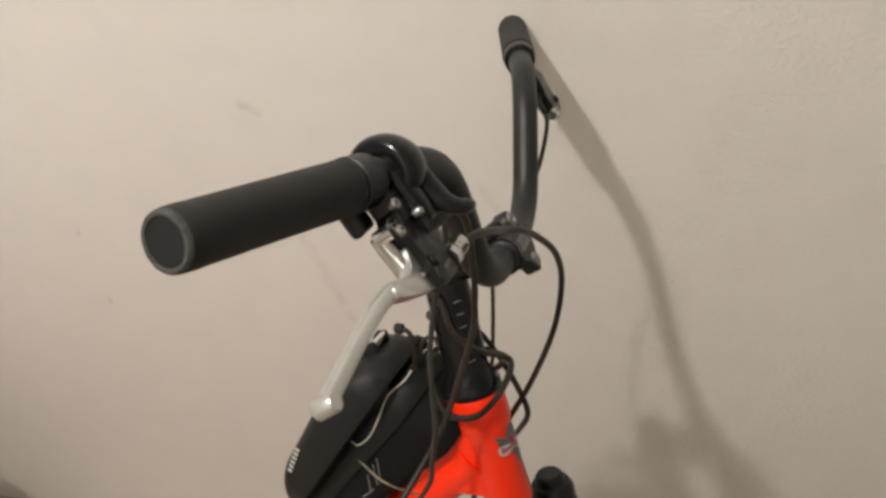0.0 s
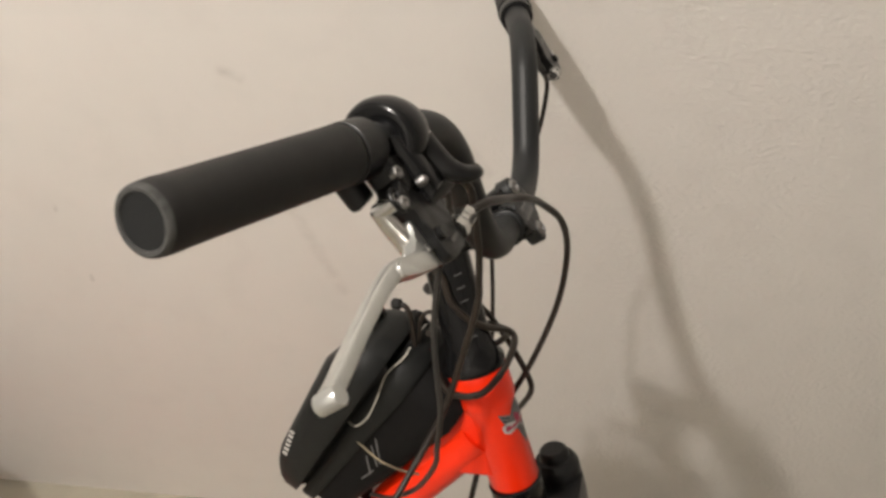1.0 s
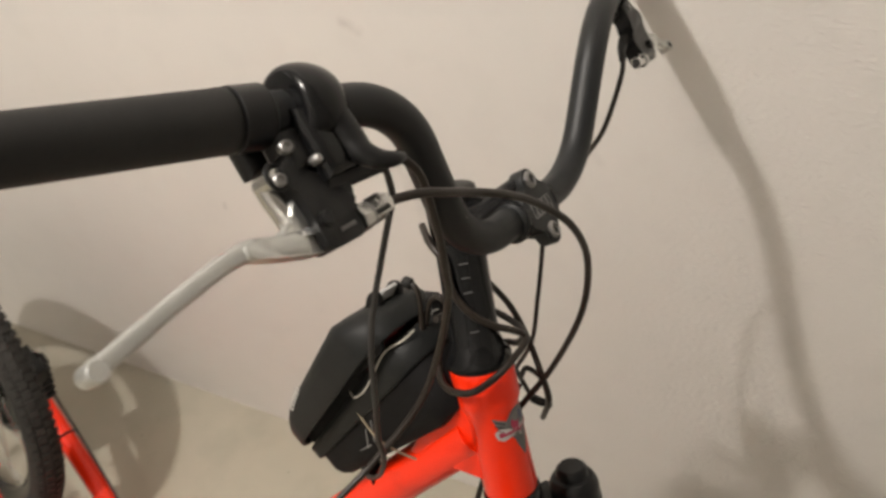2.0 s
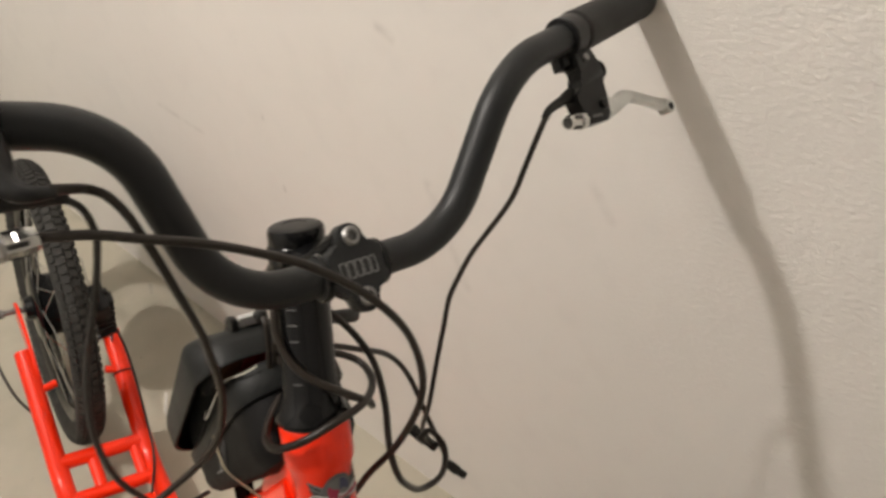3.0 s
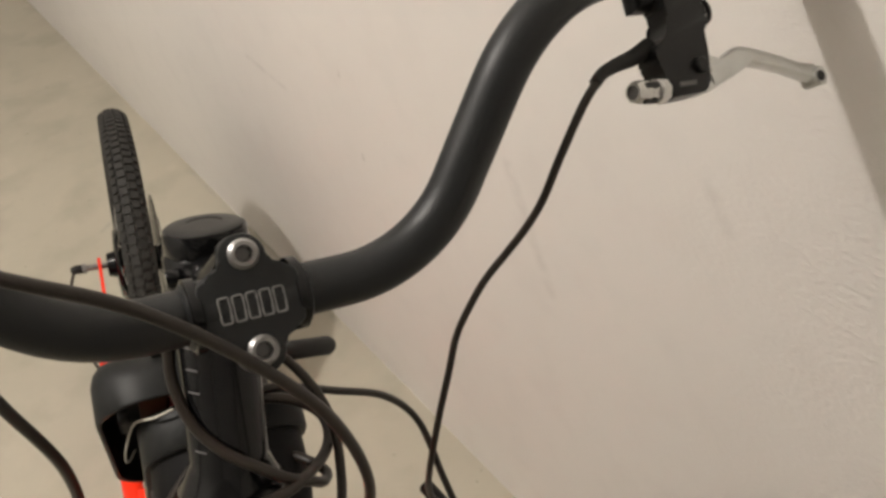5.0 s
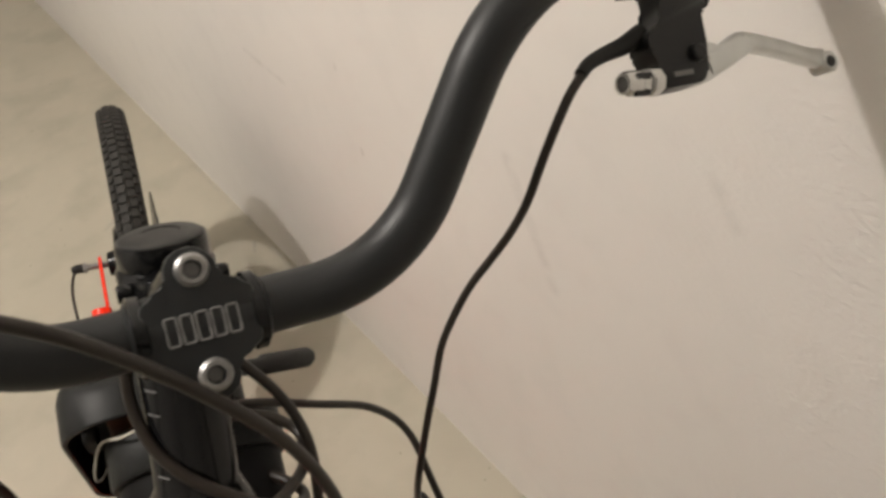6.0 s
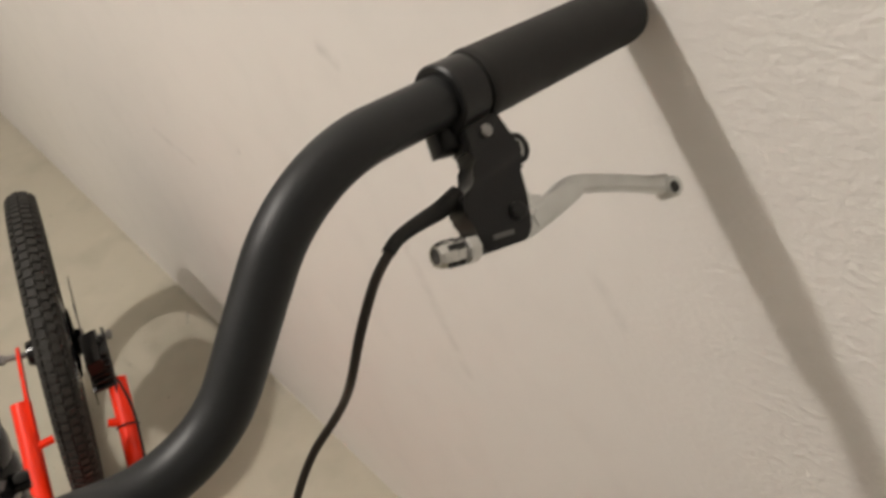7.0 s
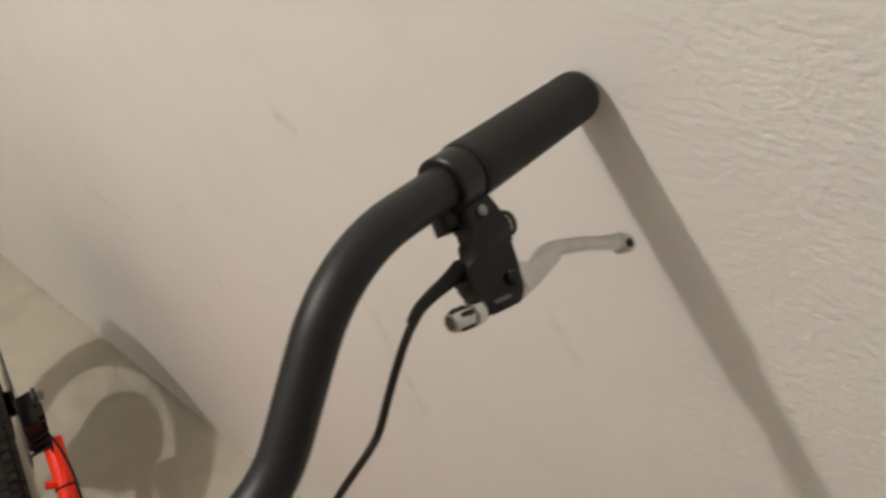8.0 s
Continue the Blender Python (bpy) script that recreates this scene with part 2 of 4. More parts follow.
def lathe(bm, profile, origin, axis, seg=28, closed=False):
    """A turned body: profile of (along the axis, radius)."""
    axis = Vector(axis).normalized()
    side = axis.orthogonal().normalized()
    other = axis.cross(side)
    origin = Vector(origin)
    rings = [[bm.verts.new(origin + axis * h + r * (math.cos(a) * side + math.sin(a) * other))
              for a in (2 * math.pi * k / seg for k in range(seg))] for h, r in profile]
    pairs = list(zip(rings, rings[1:])) + ([(rings[-1], rings[0])] if closed else [])
    for a, b in pairs:
        for k in range(seg):
            bm.faces.new((a[k], a[(k + 1) % seg], b[(k + 1) % seg], b[k]))
    if not closed:
        bm.faces.new(rings[0][::-1])
        bm.faces.new(rings[-1])
    return bm


def slab(bm, outline, normal, thick, bevel=0.0, seg=2):
    """A plate: a closed outline of points in one plane, thickened to both sides of it."""
    normal = Vector(normal).normalized() * (thick / 2)
    low = [bm.verts.new(Vector(p) - normal) for p in outline]
    high = [bm.verts.new(Vector(p) + normal) for p in outline]
    fresh = [bm.faces.new(low[::-1]), bm.faces.new(high)]
    for i in range(len(low)):
        j = (i + 1) % len(low)
        fresh.append(bm.faces.new((low[i], low[j], high[j], high[i])))
    if bevel:
        edges = {e for f in fresh[:2] for e in f.edges}
        bmesh.ops.bevel(bm, geom=list(edges), offset=bevel, segments=seg, affect="EDGES", profile=0.5)
    return bm


def block(bm, center, x, y, z, bevel=0.0, seg=2):
    """A box round center with the three half-axes x, y, z."""
    c, x, y, z = Vector(center), Vector(x), Vector(y), Vector(z)
    out = [c - x - y, c + x - y, c + x + y, c - x + y]
    return slab(bm, out, z, 2 * z.length, bevel, seg)


def soften(poly, n=4, cut=0.25):
    """Rounds the corners of an outline."""
    p = [Vector(q) for q in poly]
    out = []
    for i, c in enumerate(p):
        a, b = c.lerp(p[i - 1], cut), c.lerp(p[(i + 1) % len(p)], cut)
        for k in range(n + 1):
            t = k / n
            out.append((1 - t) ** 2 * a + 2 * t * (1 - t) * c + t * t * b)
    return out


# ---------------------------------------------------------------- room


def room_box(name, x0, x1, y0, y1, z0, z1, mat, label, category):
    bm = bmesh.new()
    block(bm, ((x0 + x1) / 2, (y0 + y1) / 2, (z0 + z1) / 2), ((x1 - x0) / 2, 0, 0), (0, (y1 - y0) / 2, 0), (0, 0, (z1 - z0) / 2))
    ob = new(name, finish(name, bm, mat))
    return tagged(ob, label, category, kind="structure")


WALL_FACE = 0.0
room_box("floor", -2.6, WALL_FACE, -2.6, 5.2, -0.1, 0.0, CONCRETE, "pale beige smooth concrete floor with faint stains", "floor")
room_box("wall_east", WALL_FACE, 0.15, -2.75, 5.35, -0.1, 3.1, WALL_PAINT, "off-white painted plaster wall with scuffs and trowel marks", "wall")
# Three walls and a ceiling, added out of view to bounce the bulb's light.
room_box("unseen_wall_west", -2.75, -2.6, -2.75, 5.35, -0.1, 3.1, BOUNCE_PAINT, "unseen added wall, greyed to limit bounced light", "wall")
room_box("unseen_wall_south", -2.6, WALL_FACE, -2.75, -2.6, -0.1, 3.1, BOUNCE_PAINT, "unseen added wall, greyed to limit bounced light", "wall")
room_box("unseen_wall_north", -2.6, WALL_FACE, 5.2, 5.35, -0.1, 3.1, BOUNCE_PAINT, "unseen added wall, greyed to limit bounced light", "wall")
room_box("ceiling", -2.6, WALL_FACE, -2.6, 5.2, 2.95, 3.1, BOUNCE_PAINT, "unseen added ceiling, greyed to limit bounced light", "ceiling")

# ---------------------------------------------------------------- the kick scooter, leaning with one grip against the wall
SCOOTER = Matrix.Translation((-0.3833, 1.1010, 0.0)) @ pose(0, 0, 0, 0, 0, 165.107) @ pose(0, 0, 0, 0, -14.276, 0)
scooter = thing("kick_scooter", SCOOTER, "bright orange adult kick scooter with black handlebar leaning against the wall", "scooter")


def v(left, ahead, up):
    """A place on the scooter: metres to its left, ahead of and above the rear wheel's foot."""
    return Vector((-left, ahead, up))


H_LEFT, H_AHEAD, H_UP = v(0.9967, -0.0815, -0.0019), v(0.0764, 0.9258, 0.3702), v(-0.0284, -0.3691, 0.9290)
H_ORIGIN = v(-0.0061, 1.0072, 1.0976)


def h(left, ahead, up):
    """A place on the steered parts: metres along the bar to the left, ahead and up the steering axis."""
    return H_ORIGIN + left * H_LEFT + ahead * H_AHEAD + up * H_UP


STEER = (H_UP + 0.05 * H_LEFT).normalized()
HEAD_AXIS = (H_UP - 0.055 * H_AHEAD).normalized()
HEAD_MID = h(-0.0065, 0.002, -0.150)


def wheel(name, center, radius, tyre_r, left, label, motor):
    """A spoked wheel: tyre with tread, rim, hub, spokes."""
    hub = new(name)
    hub.parent = scooter
    tagged(hub, label)
    left = Vector(left).normalized()
    up = Vector((0, 0, 1)) - left * left.z
    up.normalize()
    hub.matrix_local = Matrix.Translation(center) @ Matrix((left, left.cross(up) * -1, up)).transposed().to_4x4()
    rc = radius - tyre_r
    bm = bmesh.new()
    prof = [(tyre_r * 0.95 * math.sin(a), rc + tyre_r * math.cos(a)) for a in (radians(-140 + 280 * k / 16) for k in range(17))]
    prof += [(0.012, rc - tyre_r * 0.9), (-0.012, rc - tyre_r * 0.9)]
    lathe(bm, prof, (0, 0, 0), (1, 0, 0), 72, closed=True)
    part("tyre", bm, TYRE, hub)
    bm = bmesh.new()
    count = 108
    for i in range(count):
        for row, (ang, wide) in enumerate(((-46, 0.0052), (-15, 0.0062), (15, 0.0062), (46, 0.0052))):
            a = 2 * math.pi * (i + (0.5 if row % 2 else 0.0)) / count
            out = Vector((0, math.sin(a), math.cos(a)))
            along = Vector((0, math.cos(a), -math.sin(a)))
            nrm = out * math.cos(radians(ang)) + Vector((1, 0, 0)) * math.sin(radians(ang))
            lat = nrm.cross(along)
            c = out * rc + nrm * (tyre_r + 0.0006)
            block(bm, c, along * (math.pi * radius / count * 0.64), lat * wide, nrm * 0.0022)
    part("tread", bm, TREAD, hub, "knobbly block tread", 30)
    bm = bmesh.new()
    rim_r = rc - tyre_r * 0.75
    prof = [(-0.014, rim_r + 0.004), (-0.0145, rim_r - 0.012), (-0.006, rim_r - 0.027), (0.006, rim_r - 0.027), (0.0145, rim_r - 0.012), (0.014, rim_r + 0.004)]
    lathe(bm, prof, (0, 0, 0), (1, 0, 0), 64, closed=True)
    part("rim", bm, GLOSS_BLACK, hub)
    hr = 0.064 if motor else 0.028
    bm = bmesh.new()
    prof = [(-0.052, 0.008), (-0.050, 0.022), (-0.036, 0.026), (-0.033, hr), (-0.028, hr + 0.006), (-0.024, hr), (0.024, hr),
            (0.028, hr + 0.006), (0.033, hr), (0.036, 0.026), (0.050, 0.022), (0.052, 0.008)]
    lathe(bm, prof, (0, 0, 0), (1, 0, 0), 32)
    part("hub", bm, GLOSS_BLACK, hub)
    bm = bmesh.new()
    lathe(bm, [(-0.098, 0.0055), (-0.0975, 0.006), (0.0975, 0.006), (0.098, 0.0055)], (0, 0, 0), (1, 0, 0), 12)
    for s in (-1, 1):
        lathe(bm, [(s * 0.088, 0.0095), (s * 0.096, 0.0095)], (0, 0, 0), (1, 0, 0), 6)
    part("axle", bm, STEEL, hub)
    meshes = []
    for s in (-1, 1):
        for lean in (-1, 1):
            bm = bmesh.new()
            a = radians(lean * 34)
            sweep(bm, [(s * 0.028, hr * math.sin(a), hr * math.cos(a)), (s * 0.004, 0, rim_r - 0.018)], 0.0011, 6)
            meshes.append(finish("spoke", bm, ALLOY))
    for i in range(36):
        ob = new("spoke", meshes[i % 4])
        ob.parent = hub
        ob.matrix_local = Matrix.Rotation(2 * math.pi * i / 36, 4, "X")
    return hub


R_REAR = 0.2935
wheel("rear_wheel", v(0, 0, R_REAR), R_REAR, 0.0268, v(1, 0, 0), "black rear wheel with block-tread tyre and hub motor", True)

# frame tubes
for s in (1, -1):
    x0, x1 = (0.0855, 0.0850) if s > 0 else (-0.0755, -0.0715)
    rail = rounded([v(x0, 0.098, 0.268), v(x1, 0.335, 0.120), v(0.010 + s * 0.074, 0.62, 0.112), v(s * 0.020, 0.76, 0.140)], [0.14, 0.14])
    part("frame_rail", sweep(bmesh.new(), rail, 0.0175, 16), ORANGE, scooter, "glossy orange frame tube with slanted open end")
    plate = [v(0.009 + s * 0.073, 0.16, 0.245), v(0.009 + s * 0.073, 0.10, 0.290), v(0.009 + s * 0.073, 0.03, 0.312), v(0.009 + s * 0.073, -0.016, 0.306),
             v(0.009 + s * 0.073, -0.018, 0.278), v(0.009 + s * 0.073, 0.06, 0.262), v(0.009 + s * 0.073, 0.15, 0.222)]
    part("dropout_plate", slab(bmesh.new(), soften(plate), (1, 0, 0), 0.006, 0.001), BLACK_PAINT if s > 0 else ORANGE, scooter, "flat dropout plate")
    bm = bmesh.new()
    sweep(bm, [v(x0, 0.172, 0.226), v(0.009 + s * 0.045, 0.167, 0.233)], 0.0075, 12)
    part("brake_boss", bm, ORANGE, scooter)
part("rear_cross_tube", sweep(bmesh.new(), [v(-0.071, 0.293, 0.149), v(0.085, 0.296, 0.146)], 0.0145, 14), ORANGE, scooter)
part("middle_cross_tube", sweep(bmesh.new(), [v(-0.070, 0.365, 0.122), v(0.085, 0.368, 0.121)], 0.0135, 14), ORANGE, scooter)
for x in (0.064, -0.012):
    part("short_brace", sweep(bmesh.new(), [v(x, 0.296, 0.146), v(x, 0.367, 0.121)], 0.0115, 12), ORANGE, scooter)
# footboard with a grid of small holes
bm = bmesh.new()
block(bm, v(0, 0.53, 0.132), v(0.066, 0, 0), v(0, 0.115, 0), v(0, 0, 0.002), 0.001)
deck = part("footboard", bm, ORANGE, scooter, "orange perforated footboard")
hole = finish("board_hole", lathe(bmesh.new(), [(0.0, 0.0042), (0.0006, 0.0040)], (0, 0, 0), (0, 0, 1), 10), EMBLEM_GREY)
for i in range(4):
    for k in range(5):
        ob = new("board_hole", hole)
        ob.parent = deck
        ob.location = v(-0.045 + 0.03 * i, 0.435 + 0.045 * k, 0.1341)

main_path = rounded([v(-0.011, 1.070, 0.912), v(-0.004, 0.915, 0.665), v(0, 0.70, 0.19), v(0, 0.60, 0.115), v(0, 0.42, 0.112)], [0.35, 0.15, 0.1])
part("main_tube", sweep(bmesh.new(), main_path, 0.0222, 24), ORANGE, scooter, "glossy orange main tube")
bm = bmesh.new()
slab(bm, [v(-0.008, 1.012, 0.853), v(-0.008, 1.096, 0.877), v(-0.008, 1.068, 0.955), v(-0.008, 1.032, 0.948)], (1, 0, 0), 0.040, 0.008, 3)
part("gusset", bm, ORANGE, scooter, "orange welded gusset")
bm = bmesh.new()
lathe(bm, [(-0.132, 0.0250), (-0.1335, 0.0260), (-0.162, 0.0262), (-0.1655, 0.0255), (-0.172, 0.0228), (-0.250, 0.0230), (-0.252, 0.0223)], HEAD_MID + HEAD_AXIS * 0.150, HEAD_AXIS, 40)
head_tube = part("head_tube", bm, ORANGE, scooter, "glossy orange head tube")


def on_head(angle, up, r=0.0238):
    """A place on the head tube's skin: angle from the emblem's middle, to the left."""
    a = radians(angle - 2)
    return HEAD_MID + HEAD_AXIS * (up + 0.162) + H_LEFT * (r * math.sin(a)) + H_AHEAD * (r * math.cos(a))


def head_patch(name, outline, mat, r, label=""):
    """A thin sticker bent round the head tube: outline of (angle, height)."""
    bm = bmesh.new()
    cx, cy = sum(p[0] for p in outline) / len(outline), sum(p[1] for p in outline) / len(outline)
    rings = []
    for t in (1.0, 0.6, 0.25):
        rings.append([bm.verts.new(on_head(cx + (a - cx) * t, cy + (u - cy) * t, r)) for a, u in outline])
    n = len(outline)
    for a, b in zip(rings, rings[1:]):
        for k in range(n):
            bm.faces.new((a[k], a[(k + 1) % n], b[(k + 1) % n], b[k]))
    bm.faces.new(rings[-1])
    return part(name, bm, mat, head_tube, label)


head_patch("emblem_wings", [(-58, -0.184), (-30, -0.189), (0, -0.182), (30, -0.189), (58, -0.184), (50, -0.194), (40, -0.201), (20, -0.206),
                            (12, -0.216), (0, -0.226), (-12, -0.216), (-20, -0.206), (-40, -0.201), (-50, -0.194)], EMBLEM_GREY, 0.0234, "dark grey winged shield sticker")
for i in range(3):
    for s in (-1, 1):
        head_patch("emblem_feather", [(s * 54, -0.1865 - 0.004 * i), (s * 34, -0.1905 - 0.0035 * i), (s * 34, -0.192 - 0.0035 * i), (s * 52, -0.188 - 0.004 * i)], DARK, 0.0236)
def crest_disc(r_angle, r_up, a0=0, a1=360, n=20):
    """A round outline on the head tube, or a sector of it."""
    return [(r_angle * math.sin(radians(a0 + (a1 - a0) * k / n)), -0.1935 + r_up * math.cos(radians(a0 + (a1 - a0) * k / n))) for k in range(n if a1 - a0 == 360 else n + 1)]


head_patch("emblem_ring", crest_disc(30, 0.0125), EMBLEM_GREY, 0.0236, "grey round crest rim")
head_patch("emblem_field", crest_disc(24, 0.0098), MARK_GREY, 0.0238, "pale round crest field")
head_patch("emblem_red_field", crest_disc(22, 0.0090, 200, 300, 10) + [(0, -0.1935)], EMBLEM_PINK, 0.02395)
head_patch("emblem_blue_field", crest_disc(22, 0.0090, 10, 110, 10) + [(0, -0.1935)], EMBLEM_BLUE, 0.02395, "dark blue crest field")
head_patch("emblem_band", [(-58, -0.1985), (-55, -0.1955), (-46, -0.1945), (0, -0.1965), (46, -0.1945), (55, -0.1955), (58, -0.1985), (54, -0.2030), (44, -0.2050), (0, -0.2065), (-44, -0.2050), (-54, -0.2030)], MARK_WHITE, 0.0240, "white rounded name band")
head_patch("emblem_name_bar", [(-50, -0.1975), (0, -0.1990), (50, -0.1975), (50, -0.2020), (0, -0.2040), (-50, -0.2020)], EMBLEM_PINK, 0.0242, "crimson bar")

# steerer, headset, suspension fork and front wheel
bm = bmesh.new()
lathe(bm, [(-0.132, 0.0265), (-0.130, 0.0275), (-0.126, 0.0275), (-0.121, 0.0240), (-0.113, 0.0212), (-0.110, 0.0199), (-0.024, 0.0197)], h(0, 0, 0), STEER, 36)
steerer = part("steerer_tube", bm, GLOSS_BLACK, scooter, "tall glossy black stem riser with height marks")
for u in (-0.041, -0.0525, -0.0645, -0.097):
    bm = bmesh.new()
    pts = [h(0.0199 * math.sin(radians(a)) + 0.05 * u, 0.0199 * math.cos(radians(a)), u) for a in range(-64, -41, 5)]
    sweep(bm, pts, 0.0004, 6)
    part("height_mark", bm, MARK_GREY, steerer, "thin pale height mark")
bm = bmesh.new()
lathe(bm, [(-0.252, 0.0225), (-0.2535, 0.0248), (-0.272, 0.0248), (-0.275, 0.0225), (-0.303, 0.022)], HEAD_MID + HEAD_AXIS * 0.150, HEAD_AXIS, 32)
part("headset_cup", bm, GLOSS_BLACK, scooter)
AXLE_F = h(0, 0.045, -0.815)
fork = part("fork_crown", slab(bmesh.new(), soften([h(-0.082, 0.004, -0.320), h(-0.03, -0.030, -0.320), h(0.03, -0.030, -0.320), h(0.082, 0.004, -0.320),
            h(0.082, 0.054, -0.320), h(-0.082, 0.054, -0.320)]), H_UP, 0.036, 0.008, 3), BLACK_PLASTIC, scooter, "black suspension fork crown")
for s in (1, -1):
    bm = bmesh.new()
    lathe(bm, [(-0.46, 0.017), (-0.320, 0.018), (-0.312, 0.023), (-0.292, 0.023), (-0.288, 0.0215), (-0.284, 0.0190), (-0.283, 0.0150), (-0.276, 0.0142), (-0.2735, 0.0118), (-0.2735, 0.0050)],
          h(s * 0.062, 0.029, 0), H_UP, 24)
    part("fork_leg", bm, BLACK_PLASTIC, fork)
    bm = bmesh.new()
    lathe(bm, [(-0.84, 0.018), (-0.83, 0.023), (-0.45, 0.0225), (-0.44, 0.020)], h(s * 0.062, 0.033, 0), H_UP, 24)
    part("fork_slider", bm, BLACK_PAINT, fork)
wheel("front_wheel", AXLE_F, AXLE_F.z, 0.0245, H_LEFT, "black front wheel with block-tread tyre", False)

# stem
stem = new("stem")
stem.parent = scooter
tagged(stem, "black forged handlebar stem with two large bolts")
FACE = (0.942 * H_AHEAD + 0.334 * H_UP).normalized()
FACE_UP = (0.942 * H_UP - 0.334 * H_AHEAD).normalized()
BAR_MID = h(0, 0.0625, -0.0055)
bm = bmesh.new()
lathe(bm, [(-0.026, 0.0203), (-0.0245, 0.0215), (0.0005, 0.0215), (0.0025, 0.0200)], h(0, 0, 0), H_UP, 32)
sweep(bm, [h(0, 0.004, -0.012), h(0, 0.030, -0.0115), h(0, 0.052, -0.0075)], [0.0165, 0.0150, 0.0165], 16, flat=0.80)
part("stem_body", bm, GLOSS_BLACK, stem)
bm = bmesh.new()
half = [(-0.0208, 0.0), (-0.0208, 0.0085), (-0.0200, 0.0108), (-0.0178, 0.0124), (-0.0142, 0.0137), (-0.0115, 0.0158)]
half += [(-0.0098 * math.cos(radians(a)), 0.0192 + 0.0098 * math.sin(radians(a))) for a in range(-12, 90, 14)]
outline2 = half + [(-x, y) for x, y in half[::-1]] + [(-x, -y) for x, y in half[1:]] + [(x, -y) for x, y in half[:0:-1]]
front_mid = BAR_MID + FACE * 0.0078
slab(bm, [front_mid + H_LEFT * x + FACE_UP * y for x, y in outline2], FACE, 0.0115, 0.0010, 2)
lathe(bm, [(-0.0255, 0.0126), (-0.0245, 0.0140), (0.0245, 0.0140), (0.0255, 0.0126)], BAR_MID, H_LEFT, 36)
part("clamp_plate", bm, BLACK_PAINT, stem, "black face plate")
bm = bmesh.new()
sweep(bm, spline([h(0, 0.010, -0.009), h(0, 0.030, -0.005), h(0, 0.047, 0.0055), h(0, 0.0635, 0.0175)], 5), [0.0195 - 0.0098 * (k / 15) for k in range(16)], 24, flat=0.72)
sweep(bm, spline([h(0, 0.010, -0.016), h(0, 0.040, -0.0165), h(0, 0.0770, -0.0190)], 6), [0.0175 - 0.0078 * (k / 12) for k in range(13)], 24, flat=0.72)
for x in (-0.0215, 0.0215):
    lathe(bm, [(-0.0030, 0.0140), (-0.0020, 0.0158), (0.0020, 0.0158), (0.0030, 0.0140)], BAR_MID + H_LEFT * x - FACE * 0.001, H_LEFT, 36)
part("clamp_back", bm, GLOSS_BLACK, stem)
for c in (h(0.0004, 0.0695, 0.0186), h(0.0001, 0.0827, -0.0186)):
    c = c - FACE * 0.0018
    bm = bmesh.new()
    lathe(bm, [(-0.006, 0.0052), (-0.003, 0.0064), (0.0018, 0.0064), (0.0034, 0.0050), (0.0034, 0.0036), (0.0004, 0.0031)], c, FACE, 28)
    bolt = part("clamp_bolt", bm, STEEL, stem, "silver socket-head bolt")
    bm = bmesh.new()
    lathe(bm, [(0.0005, 0.0031), (0.0008, 0.0030)], c, FACE, 6)
    part("socket", bm, EMBLEM_GREY, bolt)
# the maker's name as five plain outlined shapes
for i in range(5):
    c = BAR_MID + FACE * 0.0137 + H_LEFT * (-0.0112 + 0.0056 * i) - FACE_UP * 0.0005
    bm = bmesh.new()
    w, t = 0.0021, 0.0052
    loop = [c + H_LEFT * x + FACE_UP * y for x, y in ((-w, -t), (w, -t), (w, t), (-w, t))]
    sweep(bm, soften(loop, 3, 0.15), 0.0005, 6, closed=True)
    part("name_shape", bm, MARK_GREY, stem, "pale outlined block")
bm = bmesh.new()
lathe(bm, [(0.002, 0.0196), (0.003, 0.0201), (0.0112, 0.0200), (0.0132, 0.0193), (0.0132, 0.0100)], h(0, 0, 0), H_UP, 40)
cap = part("top_cap", bm, GLOSS_BLACK, stem, "round black top cap")
bm = bmesh.new()
lathe(bm, [(0.0125, 0.0186), (0.0138, 0.0184), (0.0146, 0.0172), (0.0150, 0.0120), (0.0151, 0.0030)], h(0, 0, 0), H_UP, 40)
part("cap_disc", bm, DUSTY, cap, "dusty domed rubber disc")
arc = [h(0.0085 * math.cos(radians(a)), 0.0085 * math.sin(radians(a)), 0.0151) for a in range(-150, 20, 10)]
part("cap_groove", sweep(bmesh.new(), arc, [0.0002 + 0.0011 * math.sin(math.pi * k / 16) for k in range(17)], 6, flat=0.3), DARK, cap, "dark crescent groove")
for s in (1, -1):
    bm = bmesh.new()
    lathe(bm, [(0, 0.0042), (0.005, 0.0042), (0.006, 0.0034)], h(s * 0.0175, 0.015, -0.004), H_LEFT * s, 12)
    part("pinch_bolt", bm, GLOSS_BLACK, stem)

# handlebar and grips
RISE = {1: [(0.0847, 0.0608, -0.0055), (0.1384, 0.0752, 0.1081), (0.3536, 0.0267, 0.1431)],
        -1: [(0.0846, 0.0618, -0.0055), (0.1301, 0.0683, 0.1066), (0.3560, 0.0264, 0.1406)]}
knots = [(-l, f, u) for l, f, u in RISE[-1][::-1]] + RISE[1]
bar_path = rounded([h(*k) for k in knots], [0.0574, 0.0666, 0.0616, 0.0722], 14)
bar = part("handlebar", sweep(bmesh.new(), bar_path, 0.0117, 24), BLACK_PAINT, scooter, "satin black riser handlebar tube")


def on_grip(s, left):
    """The bar's middle and its way outwards, on the straight under a grip; s: 1 for the left side."""
    inner, outer = RISE[s][1:]
    t = (left - inner[0]) / (outer[0] - inner[0])
    f, u = (inner[k] + (outer[k] - inner[k]) * t for k in (1, 2))
    out = h(s * outer[0], *outer[1:]) - h(s * inner[0], *inner[1:])
    return h(s * left, f, u), out.normalized()


